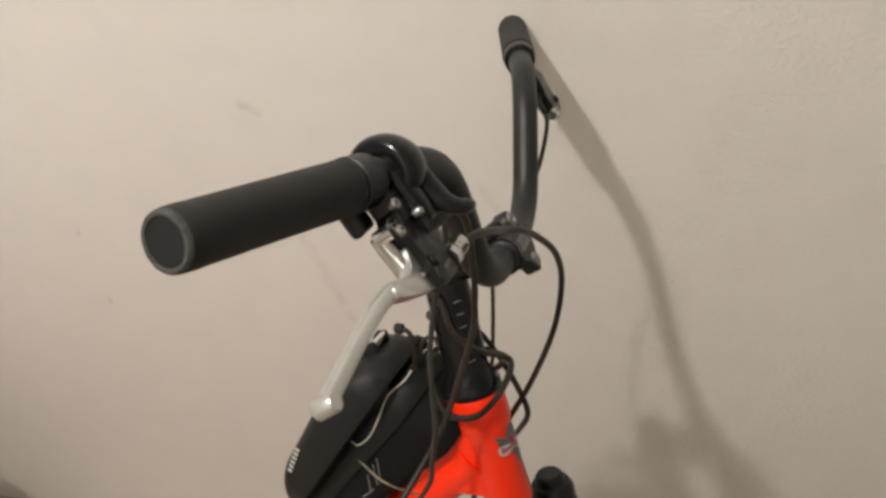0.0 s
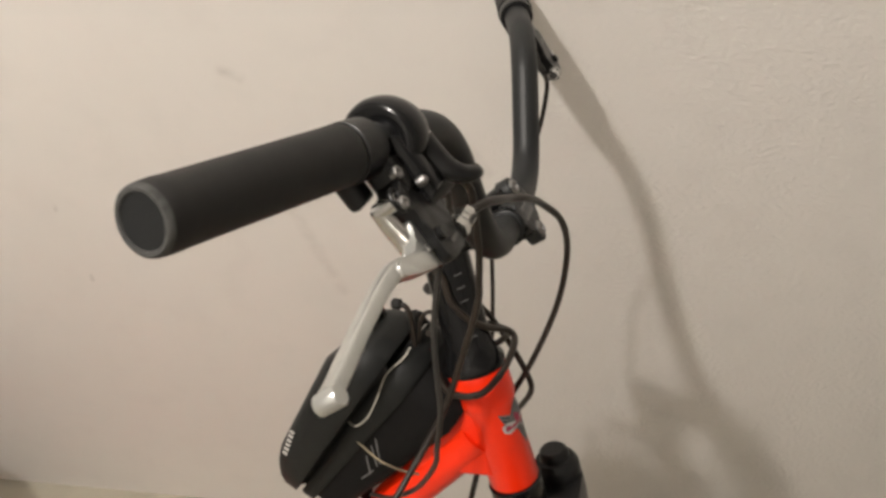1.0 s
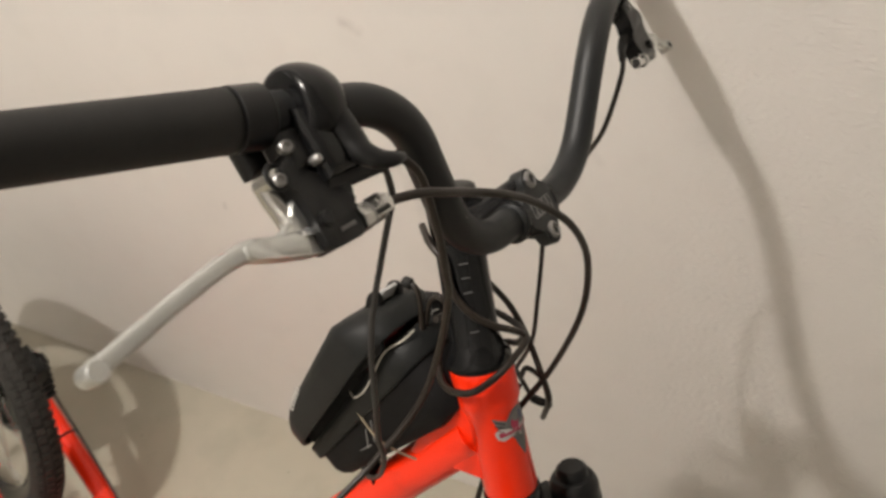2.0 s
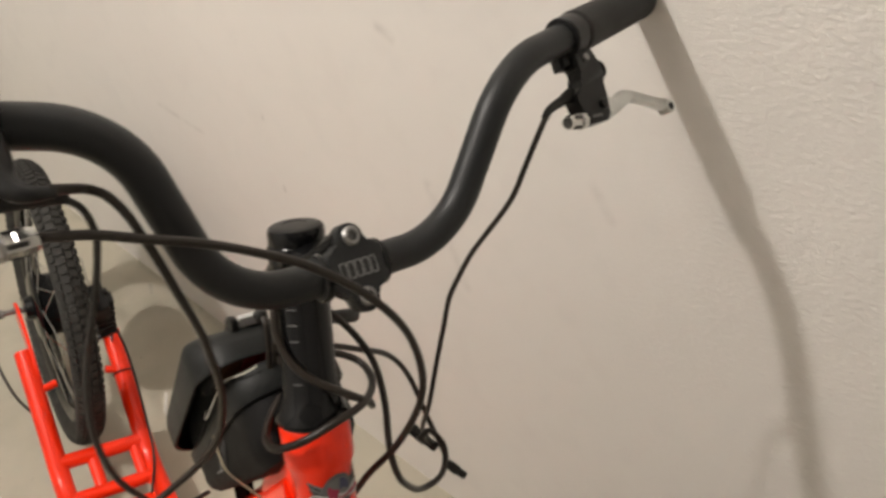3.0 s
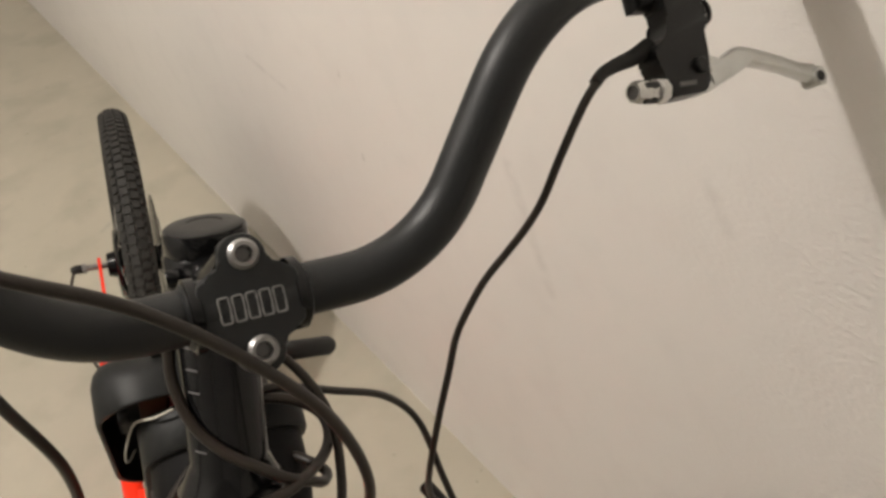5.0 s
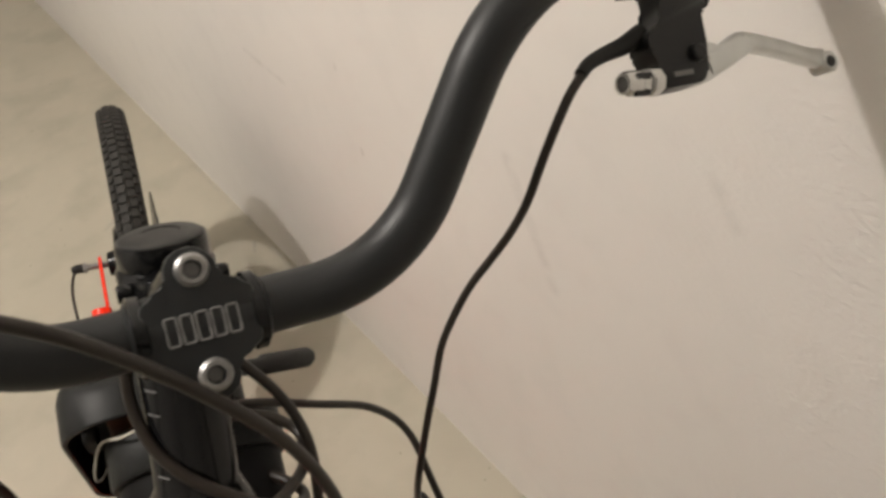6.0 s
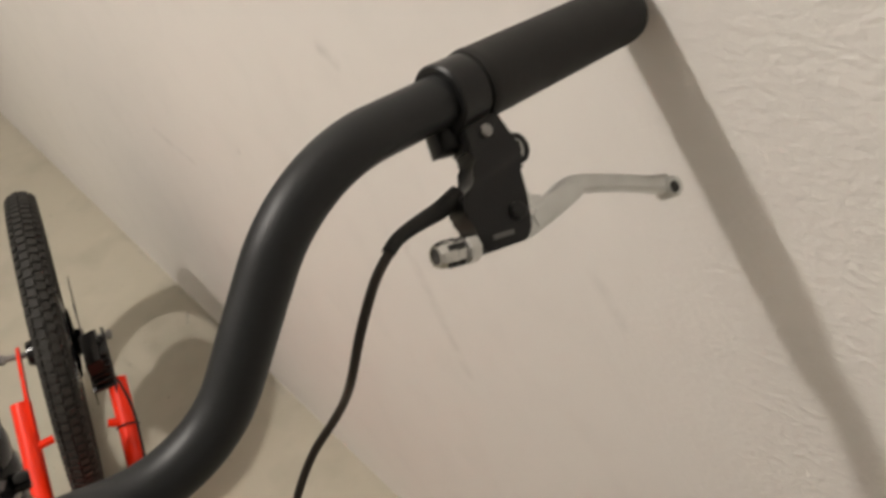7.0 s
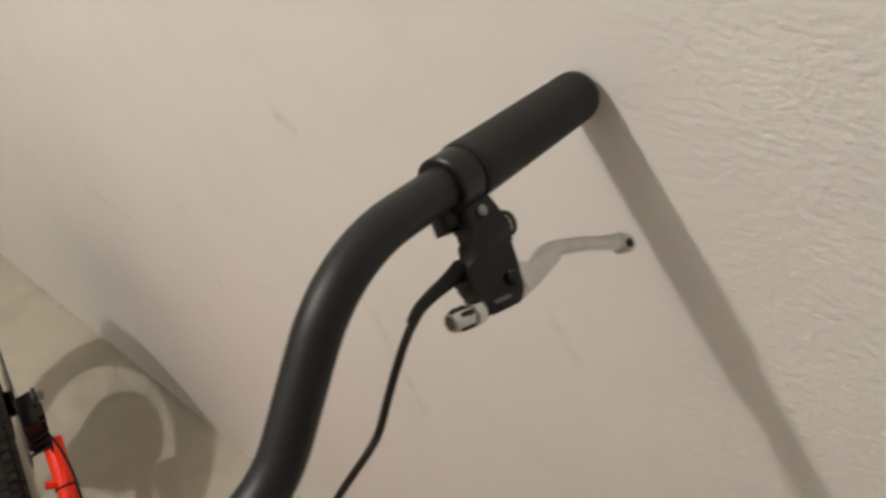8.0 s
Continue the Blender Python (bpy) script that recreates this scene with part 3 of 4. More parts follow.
for s in (1, -1):
    c, out = on_grip(s, 0.232 if s > 0 else 0.234)
    bm = bmesh.new()
    far = RISE[s][2]
    length = (h(s * far[0], *far[1:]) - c).length
    r = 0.0169 if s > 0 else 0.0154
    e = r - (0.0003 if s > 0 else 0.0010)
    lathe(bm, [(0.0, r - 0.0006), (0.0008, r), (0.004, r + 0.0003), (0.006, r), (length - 0.012, e), (length - 0.011, e + 0.0002), (length - 0.004, e),
               (length - 0.001, e - 0.0007), (length, e - 0.002), (length - 0.0008, e - 0.003), (length - 0.0012, 0.0060), (length - 0.0012, 0.0020)], c, out, 40)
    grip = part("grip", bm, RUBBER, bar, "smooth black rubber grip with worn grey end")
    bm = bmesh.new()
    lathe(bm, [(length - 0.0014, e - 0.0003), (length + 0.0003, e - 0.0008), (length + 0.0011, e - 0.0018), (length + 0.0009, e - 0.0032), (length - 0.0004, e - 0.0038), (length - 0.0014, e - 0.0040)], c, out, 40, closed=True)
    part("grip_rim", bm, RUBBER_WORN, grip, "scuffed grey rim of the grip end")
    bm = bmesh.new()
    lathe(bm, [(length - 0.0014, e - 0.0037), (length - 0.0006, e - 0.0045), (length - 0.0004, 0.0060), (length - 0.0003, 0.0010)], c, out, 32)
    part("grip_end", bm, END_WORN, grip, "dull grey grip end")


def brake(s, tip, shift=0.0):
    """A brake lever; s: 1 for the left side; tip: how far its blade's end lies behind the body's plane."""
    unit = new("brake_lever")
    unit.parent = scooter
    tagged(unit, "black brake lever body with silver alloy blade")
    q = lambda l, w, n=0.0: h(s * (l + shift), 0.058 + 0.38 * w + 0.92 * (n - 0.006), 0.1206 - 0.92 * w + 0.38 * (n - 0.006))  # noqa: E731
    lat, down, nrm = s * H_LEFT, (0.38 * H_AHEAD - 0.92 * H_UP).normalized(), (0.92 * H_AHEAD + 0.38 * H_UP).normalized()
    c, out = on_grip(s, 0.222 if s > 0 else 0.2240)
    bm = bmesh.new()
    lathe(bm, [(-0.0085, 0.0150), (-0.0076, 0.0160), (0.0086, 0.0160), (0.0092, 0.0150)], c, out, 32)
    if s > 0:
        block(bm, q(0.2165, 0.0125, -0.003), lat * 0.0080, down * 0.0108, nrm * 0.0075, 0.006, 4)
        block(bm, q(0.2270, 0.0140, 0.001), lat * 0.0085, down * 0.0110, nrm * 0.0080, 0.003, 3)
        edge = [(0.2185, 0.012), (0.2395, 0.010), (0.2415, 0.0195), (0.2450, 0.0245), (0.2455, 0.0320), (0.2415, 0.0370), (0.2405, 0.050), (0.2372, 0.0660), (0.2340, 0.0692),
                (0.2125, 0.0698), (0.2095, 0.066), (0.2095, 0.057), (0.2070, 0.0515), (0.2080, 0.0440), (0.2150, 0.0400), (0.2200, 0.0320)]
    else:
        block(bm, q(0.216, 0.019, -0.004), lat * 0.0095, down * 0.0100, nrm * 0.0080, 0.005, 3)
        block(bm, q(0.224, 0.020, 0.002), lat * 0.0085, down * 0.0100, nrm * 0.0085, 0.003, 3)
        block(bm, q(0.2335, 0.0115, -0.0150), lat * 0.0075, down * 0.0110, nrm * 0.0070, 0.006, 3)
        edge = [(0.2275, 0.018), (0.232, 0.020), (0.2380, 0.0245), (0.2420, 0.0245), (0.2440, 0.0320), (0.2395, 0.036), (0.2380, 0.050), (0.2395, 0.0675),
                (0.2360, 0.0710), (0.2135, 0.0715), (0.2100, 0.066), (0.2105, 0.057), (0.2065, 0.052), (0.2060, 0.042), (0.2110, 0.0370), (0.2250, 0.0365)]
    part("clamp_band", bm, BLACK_PLASTIC, unit)
    bm = bmesh.new()
    lathe(bm, [(0, 0.0030), (0.0022, 0.0030), (0.0028, 0.0022)], q(0.230, 0.018, 0.0085), nrm, 14)
    part("clamp_screw", bm, STEEL, unit, "small steel screw")
    bm = bmesh.new()
    slab(bm, soften([q(l, w, 0.0020) for l, w in edge], 3, 0.22), nrm, 0.0145, 0.0016, 2)
    part("lever_body", bm, BLACK_PLASTIC, unit)
    bm = bmesh.new()
    at = q(0.2445, 0.0285, 0.0074)
    ring = [at + 0.0050 * math.cos(a) * lat + 0.0060 * math.sin(a) * down for a in (2 * math.pi * k / 20 for k in range(20))]
    sweep(bm, ring, 0.0013, 8, closed=True)
    part("adjuster_ring", bm, BLACK_PLASTIC, unit)
    bm = bmesh.new()
    stations = [(0.244, 0.0610, 0.0064, 0.0), (0.252, 0.0590, 0.0060, 0.0), (0.262, 0.0562, 0.0056, 0.06), (0.2685, 0.0533, 0.0052, 0.13), (0.274, 0.0520, 0.0049, 0.20), (0.280, 0.0520, 0.0047, 0.28), (0.290, 0.0530, 0.0045, 0.40), (0.315, 0.0572, 0.0042, 0.66),
                (0.335, 0.0613, 0.0043, 0.87), (0.345, 0.0632, 0.0050, 0.96), (0.352, 0.0645, 0.0057, 1.0)]
    slim = 1.0 if s > 0 else 0.84
    middle = spline([q(l, w - (0.0020 if s > 0 else 0.0) * k ** 0.3, tip * k) for l, w, _, k in stations], 5)
    wide = [p.x for p in spline([(r * (slim if l > 0.34 else 1.0), 0, 0) for l, _, r, _ in stations], 5)]
    sweep(bm, middle, wide, 20, flat=[min(1.2, 0.0044 / r) for r in wide], up=nrm, square=0.6)
    web = [q(l, w, -0.001) for l, w in ((0.2400, 0.0405), (0.2450, 0.0490), (0.2510, 0.0530), (0.2600, 0.0518), (0.2700, 0.0490), (0.2760, 0.0500), (0.2770, 0.0560), (0.2590, 0.0630), (0.2400, 0.0690),
                                        (0.2320, 0.0690), (0.2310, 0.0590), (0.2330, 0.0420))]
    slab(bm, soften(web, 2, 0.2), nrm, 0.0086, 0.0012, 2)
    lathe(bm, [(-0.0062, 0.0042 * slim), (-0.0052, 0.0056 * slim), (0.0052, 0.0058 * slim), (0.0062, 0.0050 * slim)], q(0.3535, 0.0652, tip), nrm, 22)
    blade = part("lever_blade", bm, ALLOY_PAINT, unit, "silver alloy lever blade with a knobbed end")
    if s > 0:
        bm = bmesh.new()
        lathe(bm, [(0.0056, 0.0034), (0.0066, 0.0032)], q(0.3525, 0.0655, tip), nrm, 16)
        part("blade_hollow", bm, DUSTY, blade, "dark hollow in the knob")
    bm = bmesh.new()
    root = spline([q(0.2435, 0.0270, -0.004), q(0.2415, 0.0370, -0.005), q(0.2395, 0.0460, -0.005), q(0.2400, 0.0550, -0.004), q(0.2420, 0.0620, -0.001)], 4)
    sweep(bm, root, [0.0052 + 0.0020 * k / (len(root) - 1) for k in range(len(root))], 14, flat=1.0, up=nrm, square=0.75)
    lathe(bm, [(-0.006, 0.0046), (0.0066, 0.0046), (0.0074, 0.0038)], q(0.2440, 0.0285, 0.0), nrm, 20)
    part("lever_root", bm, ALLOY, unit, "polished alloy lever root")
    bm = bmesh.new()
    base, ax = q(0.2125, 0.0640, 0.007), (q(0.188, 0.0629, 0.0093) - q(0.2125, 0.0640, 0.007)).normalized()
    k1 = 0.88 if s > 0 else 1.0
    base = base + (ax * 0.0055 + down * 0.0018 if s > 0 else ax * 0)
    lathe(bm, [(a * k1, r * k1) for a, r in ((0, 0.0070), (0.006, 0.0072), (0.007, 0.0062), (0.013, 0.0061), (0.014, 0.0066), (0.020, 0.0064), (0.0228, 0.0056), (0.0230, 0.0042), (0.018, 0.0040))], base, ax, 8)
    adjuster = part("barrel_adjuster", bm, ALLOY, unit, "silver barrel adjuster", 25)
    bm = bmesh.new()
    lathe(bm, [(a * k1, r * k1) for a, r in ((0.0068, 0.0064), (0.0072, 0.0066), (0.0080, 0.0066), (0.0084, 0.0064))], base, ax, 20)
    part("barrel_groove", bm, STEEL, adjuster, "grey steel groove")
    for k in range(4):
        bm = bmesh.new()
        side = ax.orthogonal().normalized()
        side = Matrix.Rotation(radians(90 * k + 20), 3, ax) @ side
        block(bm, base + ax * 0.0135 * k1 + side * 0.0060 * k1, ax * 0.0045 * k1, ax.cross(side) * 0.0011, side * 0.0009)
        part("barrel_slot", bm, DUSTY, adjuster, "dark slot")
    bm = bmesh.new()
    lathe(bm, [(0.0170 * k1, 0.0038 * k1), (0.0218 * k1, 0.0041 * k1)], base, ax, 14)
    part("barrel_mouth", bm, EMBLEM_GREY, unit, "grey open end of the adjuster")
    bm = bmesh.new()
    lathe(bm, [(0, 0.0040), (0.0035, 0.0040), (0.0042, 0.0032)], q(0.2325, 0.0560, 0.0080), nrm, 16)
    part("pivot_screw", bm, BLACK_PLASTIC, unit)
    bm = bmesh.new()
    block(bm, q(0.222, 0.064, 0.0096), lat * 0.0055, down * 0.0011, nrm * 0.0003)
    part("print_bar", bm, EMBLEM_GREY, unit, "small grey unreadable print")
    bm = bmesh.new()
    way = [h(0.212, 0.0680, 0.0800), h(0.200, 0.0700, 0.0762), h(0.187, 0.0740, 0.0745), h(0.175, 0.0785, 0.0722), h(0.168, 0.0815, 0.0685)]
    if s < 0:
        way = [h(-0.207, 0.070, 0.083), h(-0.194, 0.0725, 0.0820), h(-0.180, 0.0745, 0.0805), h(-0.168, 0.075, 0.0790), h(-0.160, 0.0735, 0.0770)]
    thick = 0.0085 if s < 0 else 0.0050
    sweep(bm, spline(way, 3), [0.0029 + (thick - 0.0029) * (1 - k / 12) ** 1.8 for k in range(13)], 14)
    part("wire_boot", bm, RUBBER, unit, "tapered black wire boot")
    return unit


brake(1, -0.024)
brake(-1, -0.014, -0.011)

# thumb throttle beside the right-hand lever
c, out = on_grip(-1, 0.1930)
throttle = new("thumb_throttle")
throttle.parent = scooter
tagged(throttle, "black round throttle housing with a thick curved cable outlet")
front = (H_AHEAD - out * out.dot(H_AHEAD)).normalized()
top = (H_UP - out * out.dot(H_UP) - front * front.dot(H_UP)).normalized()
bm = bmesh.new()
lathe(bm, [(-0.0150, 0.0140), (-0.0150, 0.0170), (-0.0138, 0.0196), (-0.0110, 0.0214), (-0.0072, 0.0226), (-0.0040, 0.0235), (0.0000, 0.0239), (0.0045, 0.0237), (0.0080, 0.0228),
           (0.0103, 0.0212), (0.0112, 0.0188), (0.0112, 0.0140)], c, out, 48)
block(bm, h(-0.1970, 0.0680, 0.1015), H_LEFT * 0.0135, (0.38 * H_AHEAD - 0.92 * H_UP) * 0.0190, (0.92 * H_AHEAD + 0.38 * H_UP) * 0.0105, 0.007, 4)
part("throttle_housing", bm, GLOSS_BLACK, throttle)
mid, _ = on_grip(-1, 0.1875)
arm = [mid + 0.0130 * (math.cos(radians(a)) * front + math.sin(radians(a)) * top) for a in (40, 5)]
arm = spline(arm + [h(-0.1880, 0.0790, 0.1000), h(-0.1885, 0.0850, 0.0930), h(-0.1850, 0.0915, 0.0880), h(-0.1790, 0.0960, 0.0862), h(-0.1700, 0.0945, 0.0850)], 4)
part("throttle_arm", sweep(bmesh.new(), arm, [0.0100 - 0.0072 * (k / (len(arm) - 1)) ** 1.1 for k in range(len(arm))], 16, flat=0.9),
     BLACK_PLASTIC, throttle, "thick curved black cable outlet")
bm = bmesh.new()
lathe(bm, [(-0.002, 0.0026), (0.0024, 0.0026), (0.0036, 0.0016)], h(-0.2127, 0.0767, 0.0963), 0.92 * H_AHEAD + 0.38 * H_UP, 14)
part("housing_screw", bm, STEEL, throttle, "small steel screw")
for l, w, n in ((0.2220, 0.0183, 0.0040), (0.2344, 0.0309, 0.0030)):
    bm = bmesh.new()
    lathe(bm, [(-0.002, 0.0034), (0.0018, 0.0034), (0.0026, 0.0026), (0.0026, 0.0016), (0.0014, 0.0014)], h(-l, 0.058 + 0.38 * w + 0.92 * n, 0.1206 - 0.92 * w + 0.38 * n), 0.92 * H_AHEAD + 0.38 * H_UP - 0.25 * H_LEFT, 16)
    part("housing_screw", bm, STEEL, throttle, "small steel screw")


def cable(name, pts, r, mat, label, n=8):
    return part(name, sweep(bmesh.new(), spline(pts, n), r, 10), mat, scooter, label)


cable("brake_cable", [h(-0.192, 0.084, 0.064), h(-0.178, 0.085, 0.0635), h(-0.157, 0.091, 0.061), h(-0.132, 0.093, 0.053), h(-0.105, 0.092, 0.044), h(-0.078, 0.097, 0.033),
                      h(-0.045, 0.0985, 0.0155), h(-0.010, 0.102, -0.013), h(0.022, 0.094, -0.053), h(0.043, 0.072, -0.107), h(0.042, 0.038, -0.160),
                      h(0.030, 0.000, -0.205), h(0.026, -0.035, -0.260), h(0.024, -0.11, -0.42), h(0.024, -0.25, -0.68)], 0.0027, CABLE, "black brake cable looping in front of the stem")
cable("switch_wire", [h(-0.162, 0.0742, 0.0775), h(-0.1529, 0.0684, 0.0696), h(-0.148, 0.0643, 0.056), h(-0.1475, 0.0565, 0.040), h(-0.150, 0.0475, 0.018), h(-0.157, 0.037, -0.015), h(-0.162, 0.032, -0.045),
                         h(-0.161, 0.026, -0.075), h(-0.152, 0.012, -0.108), h(-0.137, -0.002, -0.136), h(-0.112, -0.035, -0.175), h(-0.085, -0.075, -0.205), h(-0.055, -0.11, -0.225)],
      0.0020, CABLE_GREY, "dark grey brake switch wire hanging in a loop")
TIP = h(-0.138, -0.061, -0.187)
cable("throttle_cable", [h(-0.173, 0.0950, 0.0868), h(-0.160, 0.0830, 0.0830), h(-0.1493, 0.0725, 0.0793), h(-0.1416, 0.0742, 0.0744), h(-0.1346, 0.0765, 0.0639), h(-0.1272, 0.0735, 0.0478), h(-0.1197, 0.0690, 0.0311),
                      h(-0.1119, 0.0640, 0.0117), h(-0.1022, 0.0560, -0.0106), h(-0.0945, 0.0480, -0.032), h(-0.080, 0.020, -0.081),
                      h(-0.081, -0.008, -0.128), h(-0.108, -0.041, -0.167), TIP], 0.0026, CABLE, "black throttle cable running down to the bag")
cable("lever_wire", [h(0.170, 0.0810, 0.0695), h(0.1600, 0.0825, 0.0590), h(0.1535, 0.0745, 0.0360), h(0.1515, 0.0620, 0.0120), h(0.1525, 0.0450, -0.0070), h(0.1500, 0.0300, -0.0240), h(0.1425, 0.0200, -0.0400), h(0.1365, 0.0110, -0.0580),
                     h(0.1325, 0.0000, -0.0800), h(0.1285, -0.0050, -0.1050), h(0.1235, -0.0110, -0.1350), h(0.120, -0.0235, -0.181), h(0.134, -0.055, -0.222), h(0.148, -0.070, -0.246), h(0.157, -0.075, -0.258)], 0.0022, CABLE, "thin black brake switch wire")
cable("loop_wire", [h(0.000, -0.022, -0.092), h(0.030, -0.037, -0.0985), h(0.073, -0.052, -0.1210), h(0.114, -0.070, -0.1465), h(0.142, -0.081, -0.181), h(0.155, -0.074, -0.228), h(0.168, -0.066, -0.275)], 0.0026, CABLE, "black wire drooping from behind the stem")
cable("front_loop", [h(0.008, -0.021, -0.040), h(0.028, -0.014, -0.064), h(0.044, -0.008, -0.087), h(0.051, 0.003, -0.110), h(0.048, 0.016, -0.137), h(0.040, 0.028, -0.166), h(0.044, 0.029, -0.192), h(0.066, 0.010, -0.222),
                     h(0.094, -0.010, -0.248), h(0.125, -0.020, -0.252), h(0.138, -0.030, -0.235), h(0.132, -0.042, -0.220), h(0.120, -0.045, -0.226)], 0.0028, CABLE, "thick black cable loop in front of the head tube")
cable("wrapped_cable", [h(-0.004, -0.030, -0.016), h(-0.020, -0.014, -0.024), h(-0.025, 0.000, -0.038), h(-0.027, 0.003, -0.060), h(-0.0225, 0.012, -0.080), h(-0.011, 0.022, -0.095), h(0.004, 0.029, -0.106),
                        h(0.016, 0.031, -0.115), h(0.028, 0.024, -0.125), h(0.040, 0.010, -0.138), h(0.046, -0.006, -0.142), h(0.034, -0.027, -0.140), h(0.006, -0.036, -0.134)], 0.0030, CABLE, "black cable wound round the stem riser")
cable("crossing_cable", [h(-0.012, -0.030, -0.094), h(0.010, -0.033, -0.099), h(0.036, -0.031, -0.105), h(0.052, -0.019, -0.115), h(0.045, 0.006, -0.121), h(0.018, 0.033, -0.119), h(-0.009, 0.0355, -0.123),
                         h(-0.030, 0.025, -0.133), h(-0.045, 0.010, -0.138), h(-0.036, -0.018, -0.138), h(-0.010, -0.036, -0.122)], 0.0030, CABLE, "black cable looping across the foot of the stem riser")
for a, b, r in ((h(0.150, -0.098, -0.246), h(0.161, -0.072, -0.264), 0.0058), (h(0.163, -0.062, -0.276), h(0.174, -0.046, -0.290), 0.0048)):
    bm = bmesh.new()
    d = (b - a).length
    lathe(bm, [(0, r * 0.75), (0.002, r), (d * 0.6, r), (d * 0.62, r * 0.8), (d - 0.002, r * 0.8), (d, r * 0.6)], a, b - a, 14)
    part("cable_plug", bm, RUBBER, scooter, "black rubber cable plug")
bm = bmesh.new()
rod = (h(0.0733, -0.0540, -0.0905) - h(0.0300, -0.0220, -0.0705))
lathe(bm, [(0, 0.0042), (0.014, 0.0042), (0.016, 0.0056), (rod.length - 0.004, 0.0060), (rod.length, 0.0045)], h(0.0300, -0.0220, -0.0705), rod, 18)
part("quick_release_lever", bm, RUBBER, scooter, "short black sleeved lever rod")

# motor wire and brake calliper at the rear axle
cable("motor_wire", [v(-0.088, 0.0, R_REAR), v(-0.110, 0.004, 0.290), v(-0.121, 0.030, 0.262), v(-0.118, 0.085, 0.225), v(-0.106, 0.145, 0.205), v(-0.088, 0.195, 0.200), v(-0.070, 0.225, 0.188)], 0.0028, CABLE, "black motor wire")
bm = bmesh.new()
lathe(bm, [(0, 0.006), (0.003, 0.0085), (0.016, 0.0085), (0.024, 0.005)], v(-0.092, 0, R_REAR), v(-1, 0, 0), 16)
part("axle_plug", bm, RUBBER, scooter)
bm = bmesh.new()
lathe(bm, [(-0.001, 0.030), (-0.001, 0.126), (0.001, 0.126), (0.001, 0.030)], v(0.046, 0, R_REAR), v(1, 0, 0), 56, closed=True)
part("brake_disc", bm, GLOSS_BLACK, scooter, "dark round brake disc")
bm = bmesh.new()
block(bm, v(0.058, 0.145, 0.370), v(0.0135, 0, 0.004), v(0, 0.030, -0.010), v(-0.004, 0.012, 0.040), 0.005)
calliper = part("brake_calliper", bm, BLACK_PLASTIC, scooter, "black ribbed brake calliper")
for k in range(6):
    bm = block(bmesh.new(), v(0.0610, 0.172 - 0.002 * k, 0.336 + 0.013 * k), v(0.0175, 0, 0.004), v(0, 0.011, -0.004), v(0, 0.0012, 0.0040), 0.0015)
    part("cooling_rib", bm, BLACK_PLASTIC, calliper)
for k in range(3):
    bm = block(bmesh.new(), v(0.0715, 0.128 + 0.016 * k, 0.368), v(0.006, 0, 0), v(0, 0.0046, 0), v(0, 0, 0.034), 0.0015)
    part("side_rib", bm, BLACK_PLASTIC, calliper)
bm = bmesh.new()
lathe(bm, [(-0.004, 0.006), (0.010, 0.006), (0.011, 0.0045)], v(0.066, 0.150, 0.405), v(0.3, 0.2, 1), 6)
part("adjusting_nut", bm, GLOSS_BLACK, calliper)
bm = bmesh.new()
sweep(bm, spline([v(0.050, 0.125, 0.400), v(0.046, 0.112, 0.430), v(0.044, 0.098, 0.462)], 4), 0.0010, 6)
part("cable_end", bm, STEEL, calliper, "thin bare wire end")
cable("rear_brake_cable", [v(0.066, 0.150, 0.35), v(0.084, 0.150, 0.318), v(0.100, 0.175, 0.250), v(0.098, 0.26, 0.190), v(0.090, 0.34, 0.145), v(0.060, 0.42, 0.137)], 0.0024, CABLE, "black rear brake cable along the frame tube")
bm = bmesh.new()
ringp = [v(0.0855 + 0.0195 * math.cos(a), 0.176 + 0.010 * math.sin(a), 0.220 + 0.0165 * math.sin(a)) for a in (2 * math.pi * k / 20 for k in range(20))]
sweep(bm, ringp, 0.0016, 6, closed=True)
part("cable_tie", bm, BLACK_PLASTIC, scooter, "black cable tie")

# ---------------------------------------------------------------- bag strapped behind the head tube
bag = thing("tube_bag", SCOOTER, "black hard-shell frame bag with open lid strapped behind the head tube", "bag")
CLAM_UP, CLAM_BACK = v(0, 0.4165, 0.909), v(0, -0.909, 0.4165)


def d_outline(half, top, r_top, r_low, n=6):
    """A rounded outline (across, up) of a shell half, wider rounding at its top."""
    out = []
    for cx, cy, r, a0 in ((half - r_low, r_low, r_low, -90), (half - r_top, top - r_top, r_top, 0), (-half + r_top, top - r_top, r_top, 90), (-half + r_low, r_low, r_low, 180)):
        out += [(cx + r * math.cos(radians(a0 + 90 * k / n)), cy + r * math.sin(radians(a0 + 90 * k / n))) for k in range(n + 1)]
    return out


def shell(bm, base, outline, rows, depth, taper=1.0):
    """A moulded half shell: outline rings (inset, way from the rim) joined one after another; depth: by height; taper: the foot by the full width."""
    top = max(u for _, u in outline)
    rings = []
    for inset, way in rows:
        ring = []
        for x, u in outline:
            uu = top / 2 + (u - top / 2) * (1 - 2 * inset / top)
            xx = x * (1 - inset / max(abs(w) for w, _ in outline))
            xx *= min(1.0, taper + (1 - taper) * u / 0.13)
            ring.append(bm.verts.new(base + v(xx, 0, 0) + CLAM_UP * uu + CLAM_BACK * (way * depth(uu))))
        rings.append(ring)
    n = len(outline)
    for a, b in zip(rings, rings[1:]):
        for k in range(n):
            bm.faces.new((a[k], a[(k + 1) % n], b[(k + 1) % n], b[k]))
    bm.faces.new(rings[0])
    bm.faces.new(rings[-1])
    return bm


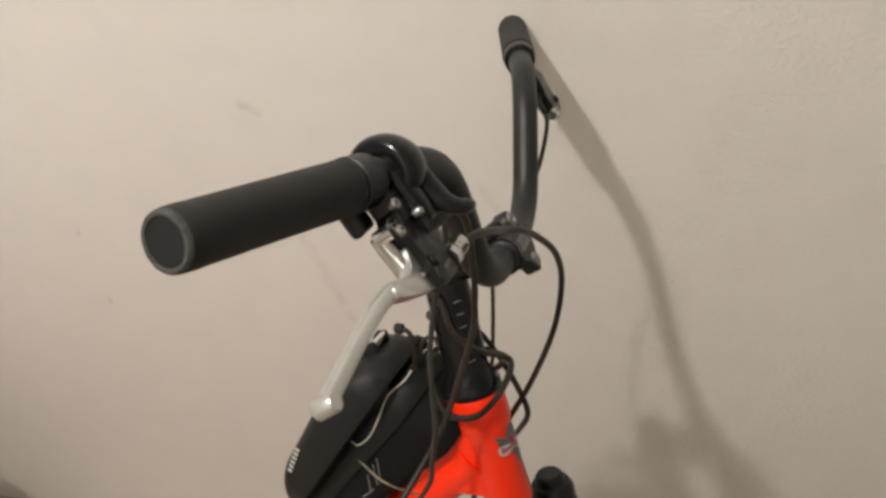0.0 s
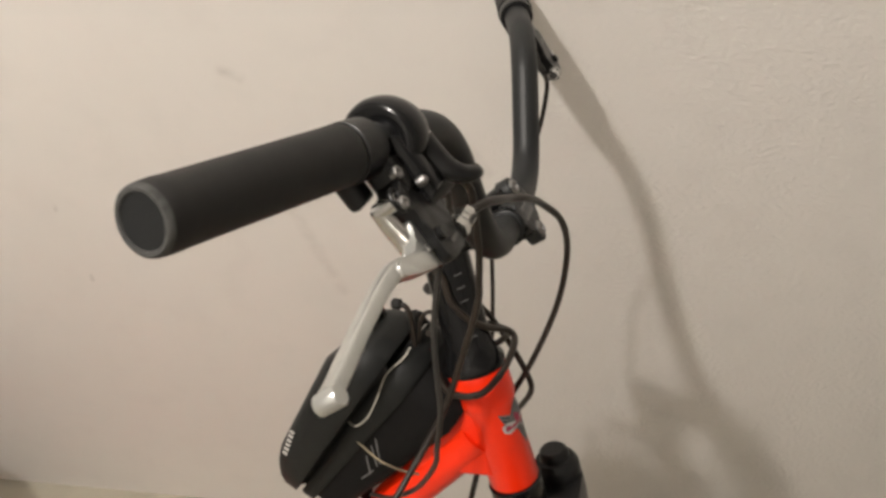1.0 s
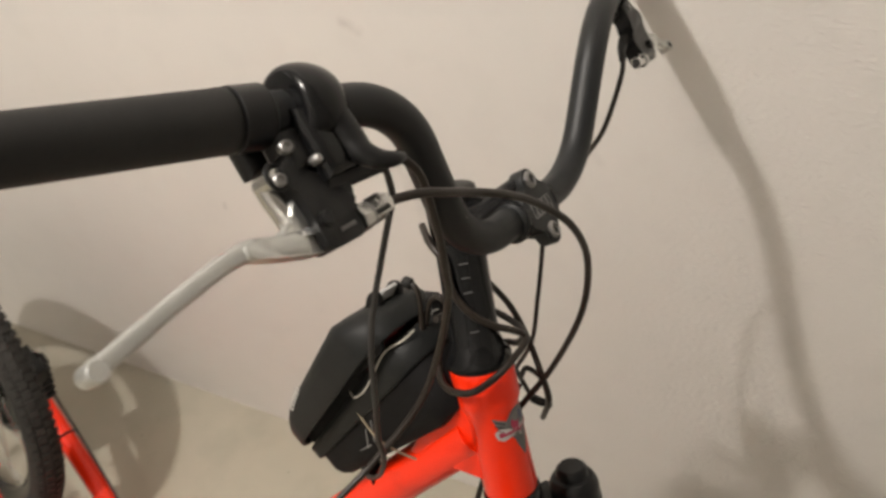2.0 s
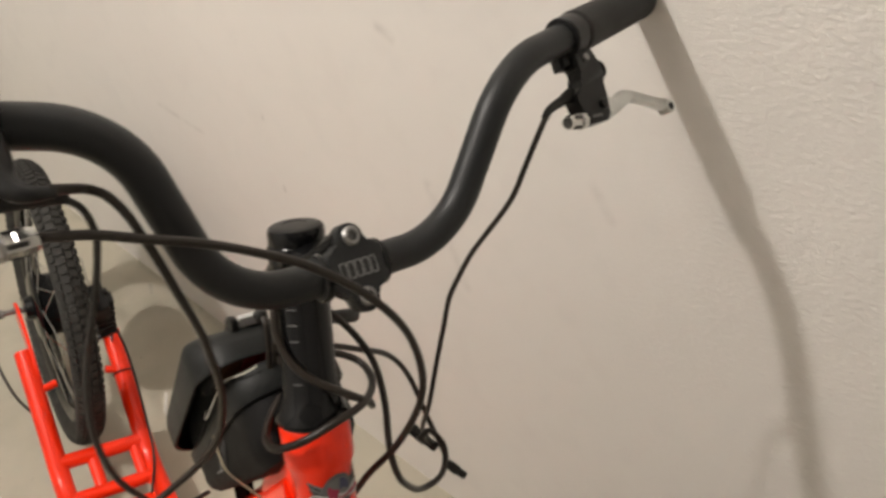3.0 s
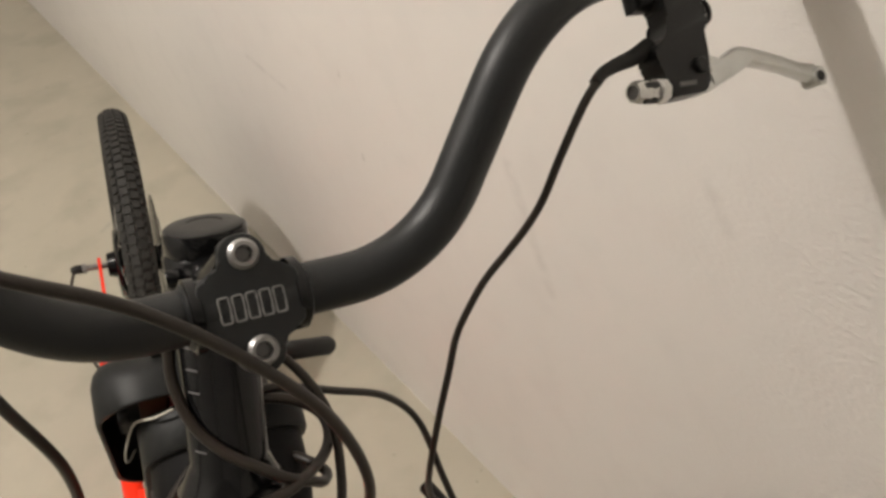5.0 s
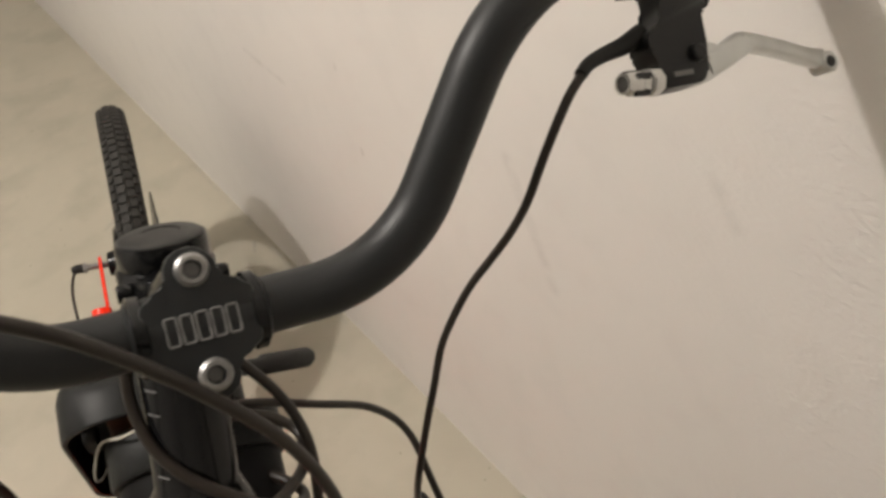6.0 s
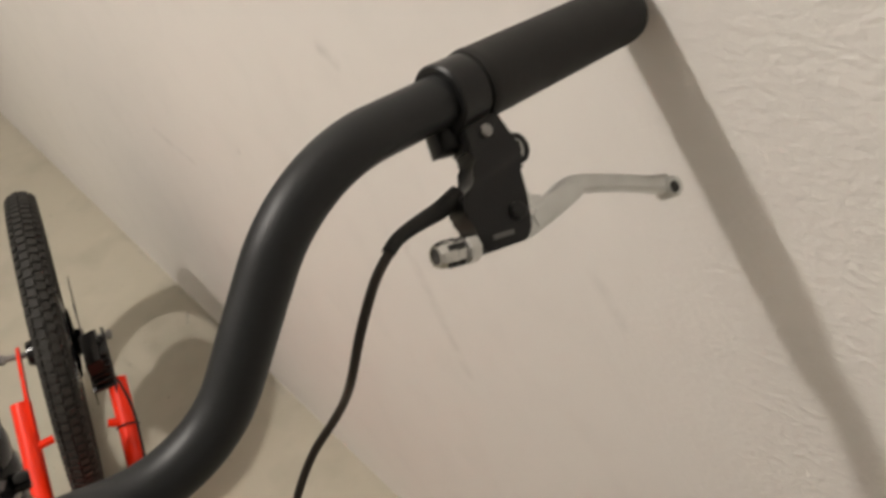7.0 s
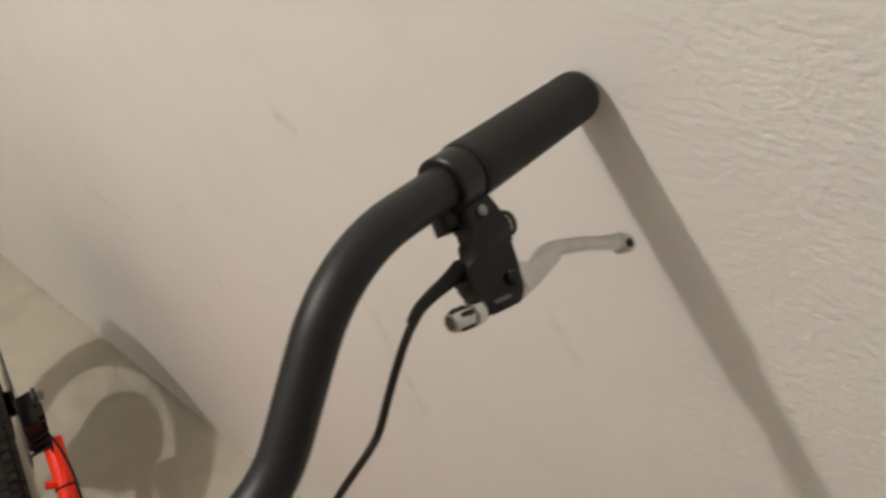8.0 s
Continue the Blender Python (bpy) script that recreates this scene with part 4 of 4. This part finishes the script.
LID_BASE, BODY_BASE = v(-0.0215, 0.909, 0.802), v(-0.0025, 0.9145, 0.804)
bm = bmesh.new()
shell(bm, LID_BASE, d_outline(0.0500, 0.211, 0.036, 0.046, 9), [(0.030, 0.86), (0.012, 0.86), (0.0055, 0.74), (0.0035, 0.55), (0.0030, 0.02), (0.0022, 0.0), (0.0006, 0.0), (0.0, 0.03),
      (0.0, 0.60), (0.002, 0.78), (0.006, 0.91), (0.013, 0.98), (0.030, 1.0)], lambda u: 0.048 - (0.031 if u < 0.13 else 0.058) * ((u - 0.130) / 0.125) ** 2, 0.91)
part("bag_lid", bm, FABRIC_GREY, bag, "charcoal hollow bag lid standing open")
bm = bmesh.new()
shell(bm, BODY_BASE, d_outline(0.0450, 0.200, 0.034, 0.016, 8), [(0.026, -0.22), (0.0008, -0.22), (0.0008, -0.70), (0.003, -0.86), (0.008, -0.97), (0.022, -1.0)], lambda u: 0.042 + 0.034 * min(1.0, u / 0.15))
bag_body = part("bag_body", bm, FABRIC, bag, "black bag body")
bm = bmesh.new()
shell(bm, BODY_BASE, d_outline(0.0450, 0.200, 0.034, 0.016, 8), [(0.026, -0.20), (0.0030, -0.20), (0.0008, -0.18), (0.0004, -0.02), (-0.0006, 0.0), (-0.0020, 0.0), (-0.0032, -0.03), (-0.0032, -0.31),
      (-0.0020, -0.335), (0.0040, -0.335), (0.026, -0.30)], lambda u: 0.042 + 0.034 * min(1.0, u / 0.15))
part("rim_band", bm, FABRIC_GREY, bag_body, "charcoal rim band round the opening")
bm = bmesh.new()
slab(bm, soften([v(-0.014, 0.898, 0.816), v(-0.014, 0.920, 0.810), v(-0.014, 0.986, 0.946), v(-0.014, 0.968, 0.952), v(-0.014, 0.935, 0.925)]), (1, 0, 0), 0.064, 0.004)
slab(bm, soften([v(-0.056, 0.955, 0.935), v(-0.056, 0.972, 0.938), v(-0.056, 0.997, 0.980), v(-0.056, 0.982, 0.990)]), (1, 0, 0), 0.006, 0.002)
slab(bm, soften([v(0.010, 0.968, 0.950), v(0.010, 0.990, 0.962), v(0.010, 1.004, 0.986), v(0.010, 0.996, 0.998), v(0.010, 0.972, 0.990)]), (1, 0, 0), 0.020, 0.003)
part("bag_gusset", bm, DARK, bag, "black folded cloth between body and lid")
bm = bmesh.new()
lathe(bm, [(-0.009, 0.0200), (-0.009, 0.0222), (0.009, 0.0222), (0.009, 0.0200)], v(0, 0.993, 0.786), v(0, 0.53, 0.85), 28, closed=True)
slab(bm, [v(-0.030, 0.962, 0.822), v(-0.010, 0.962, 0.822), v(-0.012, 0.980, 0.791), v(-0.028, 0.980, 0.790)], v(0, 0.85, 0.53), 0.003, 0.0008)
part("bag_strap", bm, FABRIC, bag, "black strap round the main tube")
bm = bmesh.new()
for s in (-1, 1):
    slab(bm, soften([v(-0.021 + s * 0.0125, 0.978, 0.978), v(-0.021 + s * 0.0125, 0.955, 0.974), v(-0.021 + s * 0.0125, 0.957, 1.004), v(-0.021 + s * 0.0125, 0.968, 1.008)]), (1, 0, 0), 0.0055, 0.001)
part("strap_loop", bm, BLACK_PLASTIC, bag)
bm = bmesh.new()
block(bm, v(-0.021, 0.9640, 0.9945), v(0.0092, 0, 0), v(0, 0.0028, 0.0135), v(0, -0.0018, 0.0004), 0.0006)
part("strap_tab", bm, REFLECT, bag, "grey reflective strap tab")
bm = bmesh.new()
sweep(bm, spline([v(-0.0300, 1.0040, 0.9890), v(-0.0400, 1.0015, 0.9825), v(-0.0510, 0.9920, 0.9700), v(-0.0570, 0.9875, 0.9471), v(-0.0590, 0.9815, 0.9270), v(-0.0570, 0.9710, 0.9125), v(-0.0530, 0.9620, 0.9105)], 6), 0.0008, 8)
part("loose_cord", bm, CORD, bag, "pale loose cord")
bm = bmesh.new()
sweep(bm, spline([v(-0.0470, 0.9580, 0.8950), v(-0.0500, 0.9720, 0.8890), v(-0.0505, 0.9870, 0.8800), v(-0.0490, 1.0000, 0.8740), v(-0.0360, 1.0140, 0.8610), v(-0.0250, 1.0300, 0.8540)], 6), 0.0011, 8)
part("tie_cord", bm, CORD_TAN, bag, "tan cord tied under the bag")
for (y0, z0), (y1, z1) in (((0.9862, 0.8965), (0.9931, 0.8707)), ((0.9830, 0.8876), (0.9900, 0.8669)), ((0.9790, 0.8744), (0.9842, 0.8553)), ((0.9764, 0.8468), (0.9870, 0.8610))):
    bm = bmesh.new()
    sweep(bm, [v(-0.0474, y0, z0), v(-0.0474, y1, z1)], 0.0007, 6)
    part("print_stripe", bm, MARK_GREY, bag_body, "grey printed stripe")
for i in range(6):
    bm = bmesh.new()
    u = 0.060 + 0.0055 * i
    at = LID_BASE + v(-0.0500 * (0.91 + 0.09 * u / 0.13) - 0.0002, 0, 0) + CLAM_UP * u + CLAM_BACK * (0.0275 + 0.001 * i)
    block(bm, at, v(0.0006, 0, 0), CLAM_BACK * 0.0024, CLAM_UP * 0.0011)
    part("print_bar", bm, MARK_WHITE, bag, "small white unreadable print")
bm = bmesh.new()
sweep(bm, spline([v(-0.018, 1.0060, 0.974), v(-0.020, 1.0045, 0.985), v(-0.020, 1.0025, 0.995), v(-0.020, 1.0000, 1.0060), v(-0.020, 0.9965, 1.0160), v(-0.020, 0.9920, 1.0206), v(-0.020, 0.9860, 1.0212)], 5), 0.0025, 10)
hook = part("bag_wire", bm, CABLE, bag, "black hooked wire end standing over the bag")
bm = bmesh.new()
lathe(bm, [(0, 0.0032), (0.0015, 0.0048), (0.0070, 0.0050), (0.0088, 0.0036)], v(-0.020, 0.9890, 1.0214), v(0, -1, -0.15), 16)
part("wire_head", bm, RUBBER, hook, "round black wire head")
bm = bmesh.new()
sweep(bm, spline([v(-0.016, 1.0060, 0.988), v(-0.018, 1.0068, 1.0015), v(-0.018, 1.0068, 1.0105), v(-0.018, 1.0105, 1.0185), v(-0.018, 1.0160, 1.0205), v(-0.016, 1.0240, 1.0160), v(-0.012, 1.032, 1.002)], 5), 0.0019, 8)
part("bag_wire", bm, CABLE, bag, "black wire looping into the bag")
bm = bmesh.new()
sweep(bm, spline([v(-0.0160, 1.0060, 0.9895), v(-0.0148, 1.0066, 0.9950), v(-0.0140, 1.0080, 1.0005), v(-0.0090, 1.0092, 1.0010), v(-0.0032, 1.0100, 0.9965)], 5), 0.0010, 8)
part("steel_hook", bm, ALLOY, bag, "small bright bent wire hook")
bm = bmesh.new()
block(bm, v(-0.039, 0.972, 0.962), v(0.008, 0, 0), v(0, 0.009, 0.022), v(0, -0.004, 0.002), 0.001)
part("bag_lining", bm, BROWN, bag, "brown lining inside the opening")
bm = bmesh.new()
block(bm, v(-0.019, 0.974, 0.966), v(0.011, 0, 0), v(0, 0.006, 0.016), v(0, -0.004, 0.002), 0.002)
part("battery_wrap", bm, RED, bag, "dark red wrap inside the opening")
bm = bmesh.new()
lathe(bm, [(0, 0.0030), (0.001, 0.0038), (0.010, 0.0038), (0.011, 0.0028)], TIP, TIP - h(-0.108, -0.041, -0.167), 12)
part("yellow_tip", bm, YELLOW, scooter, "yellow plastic cable tip")
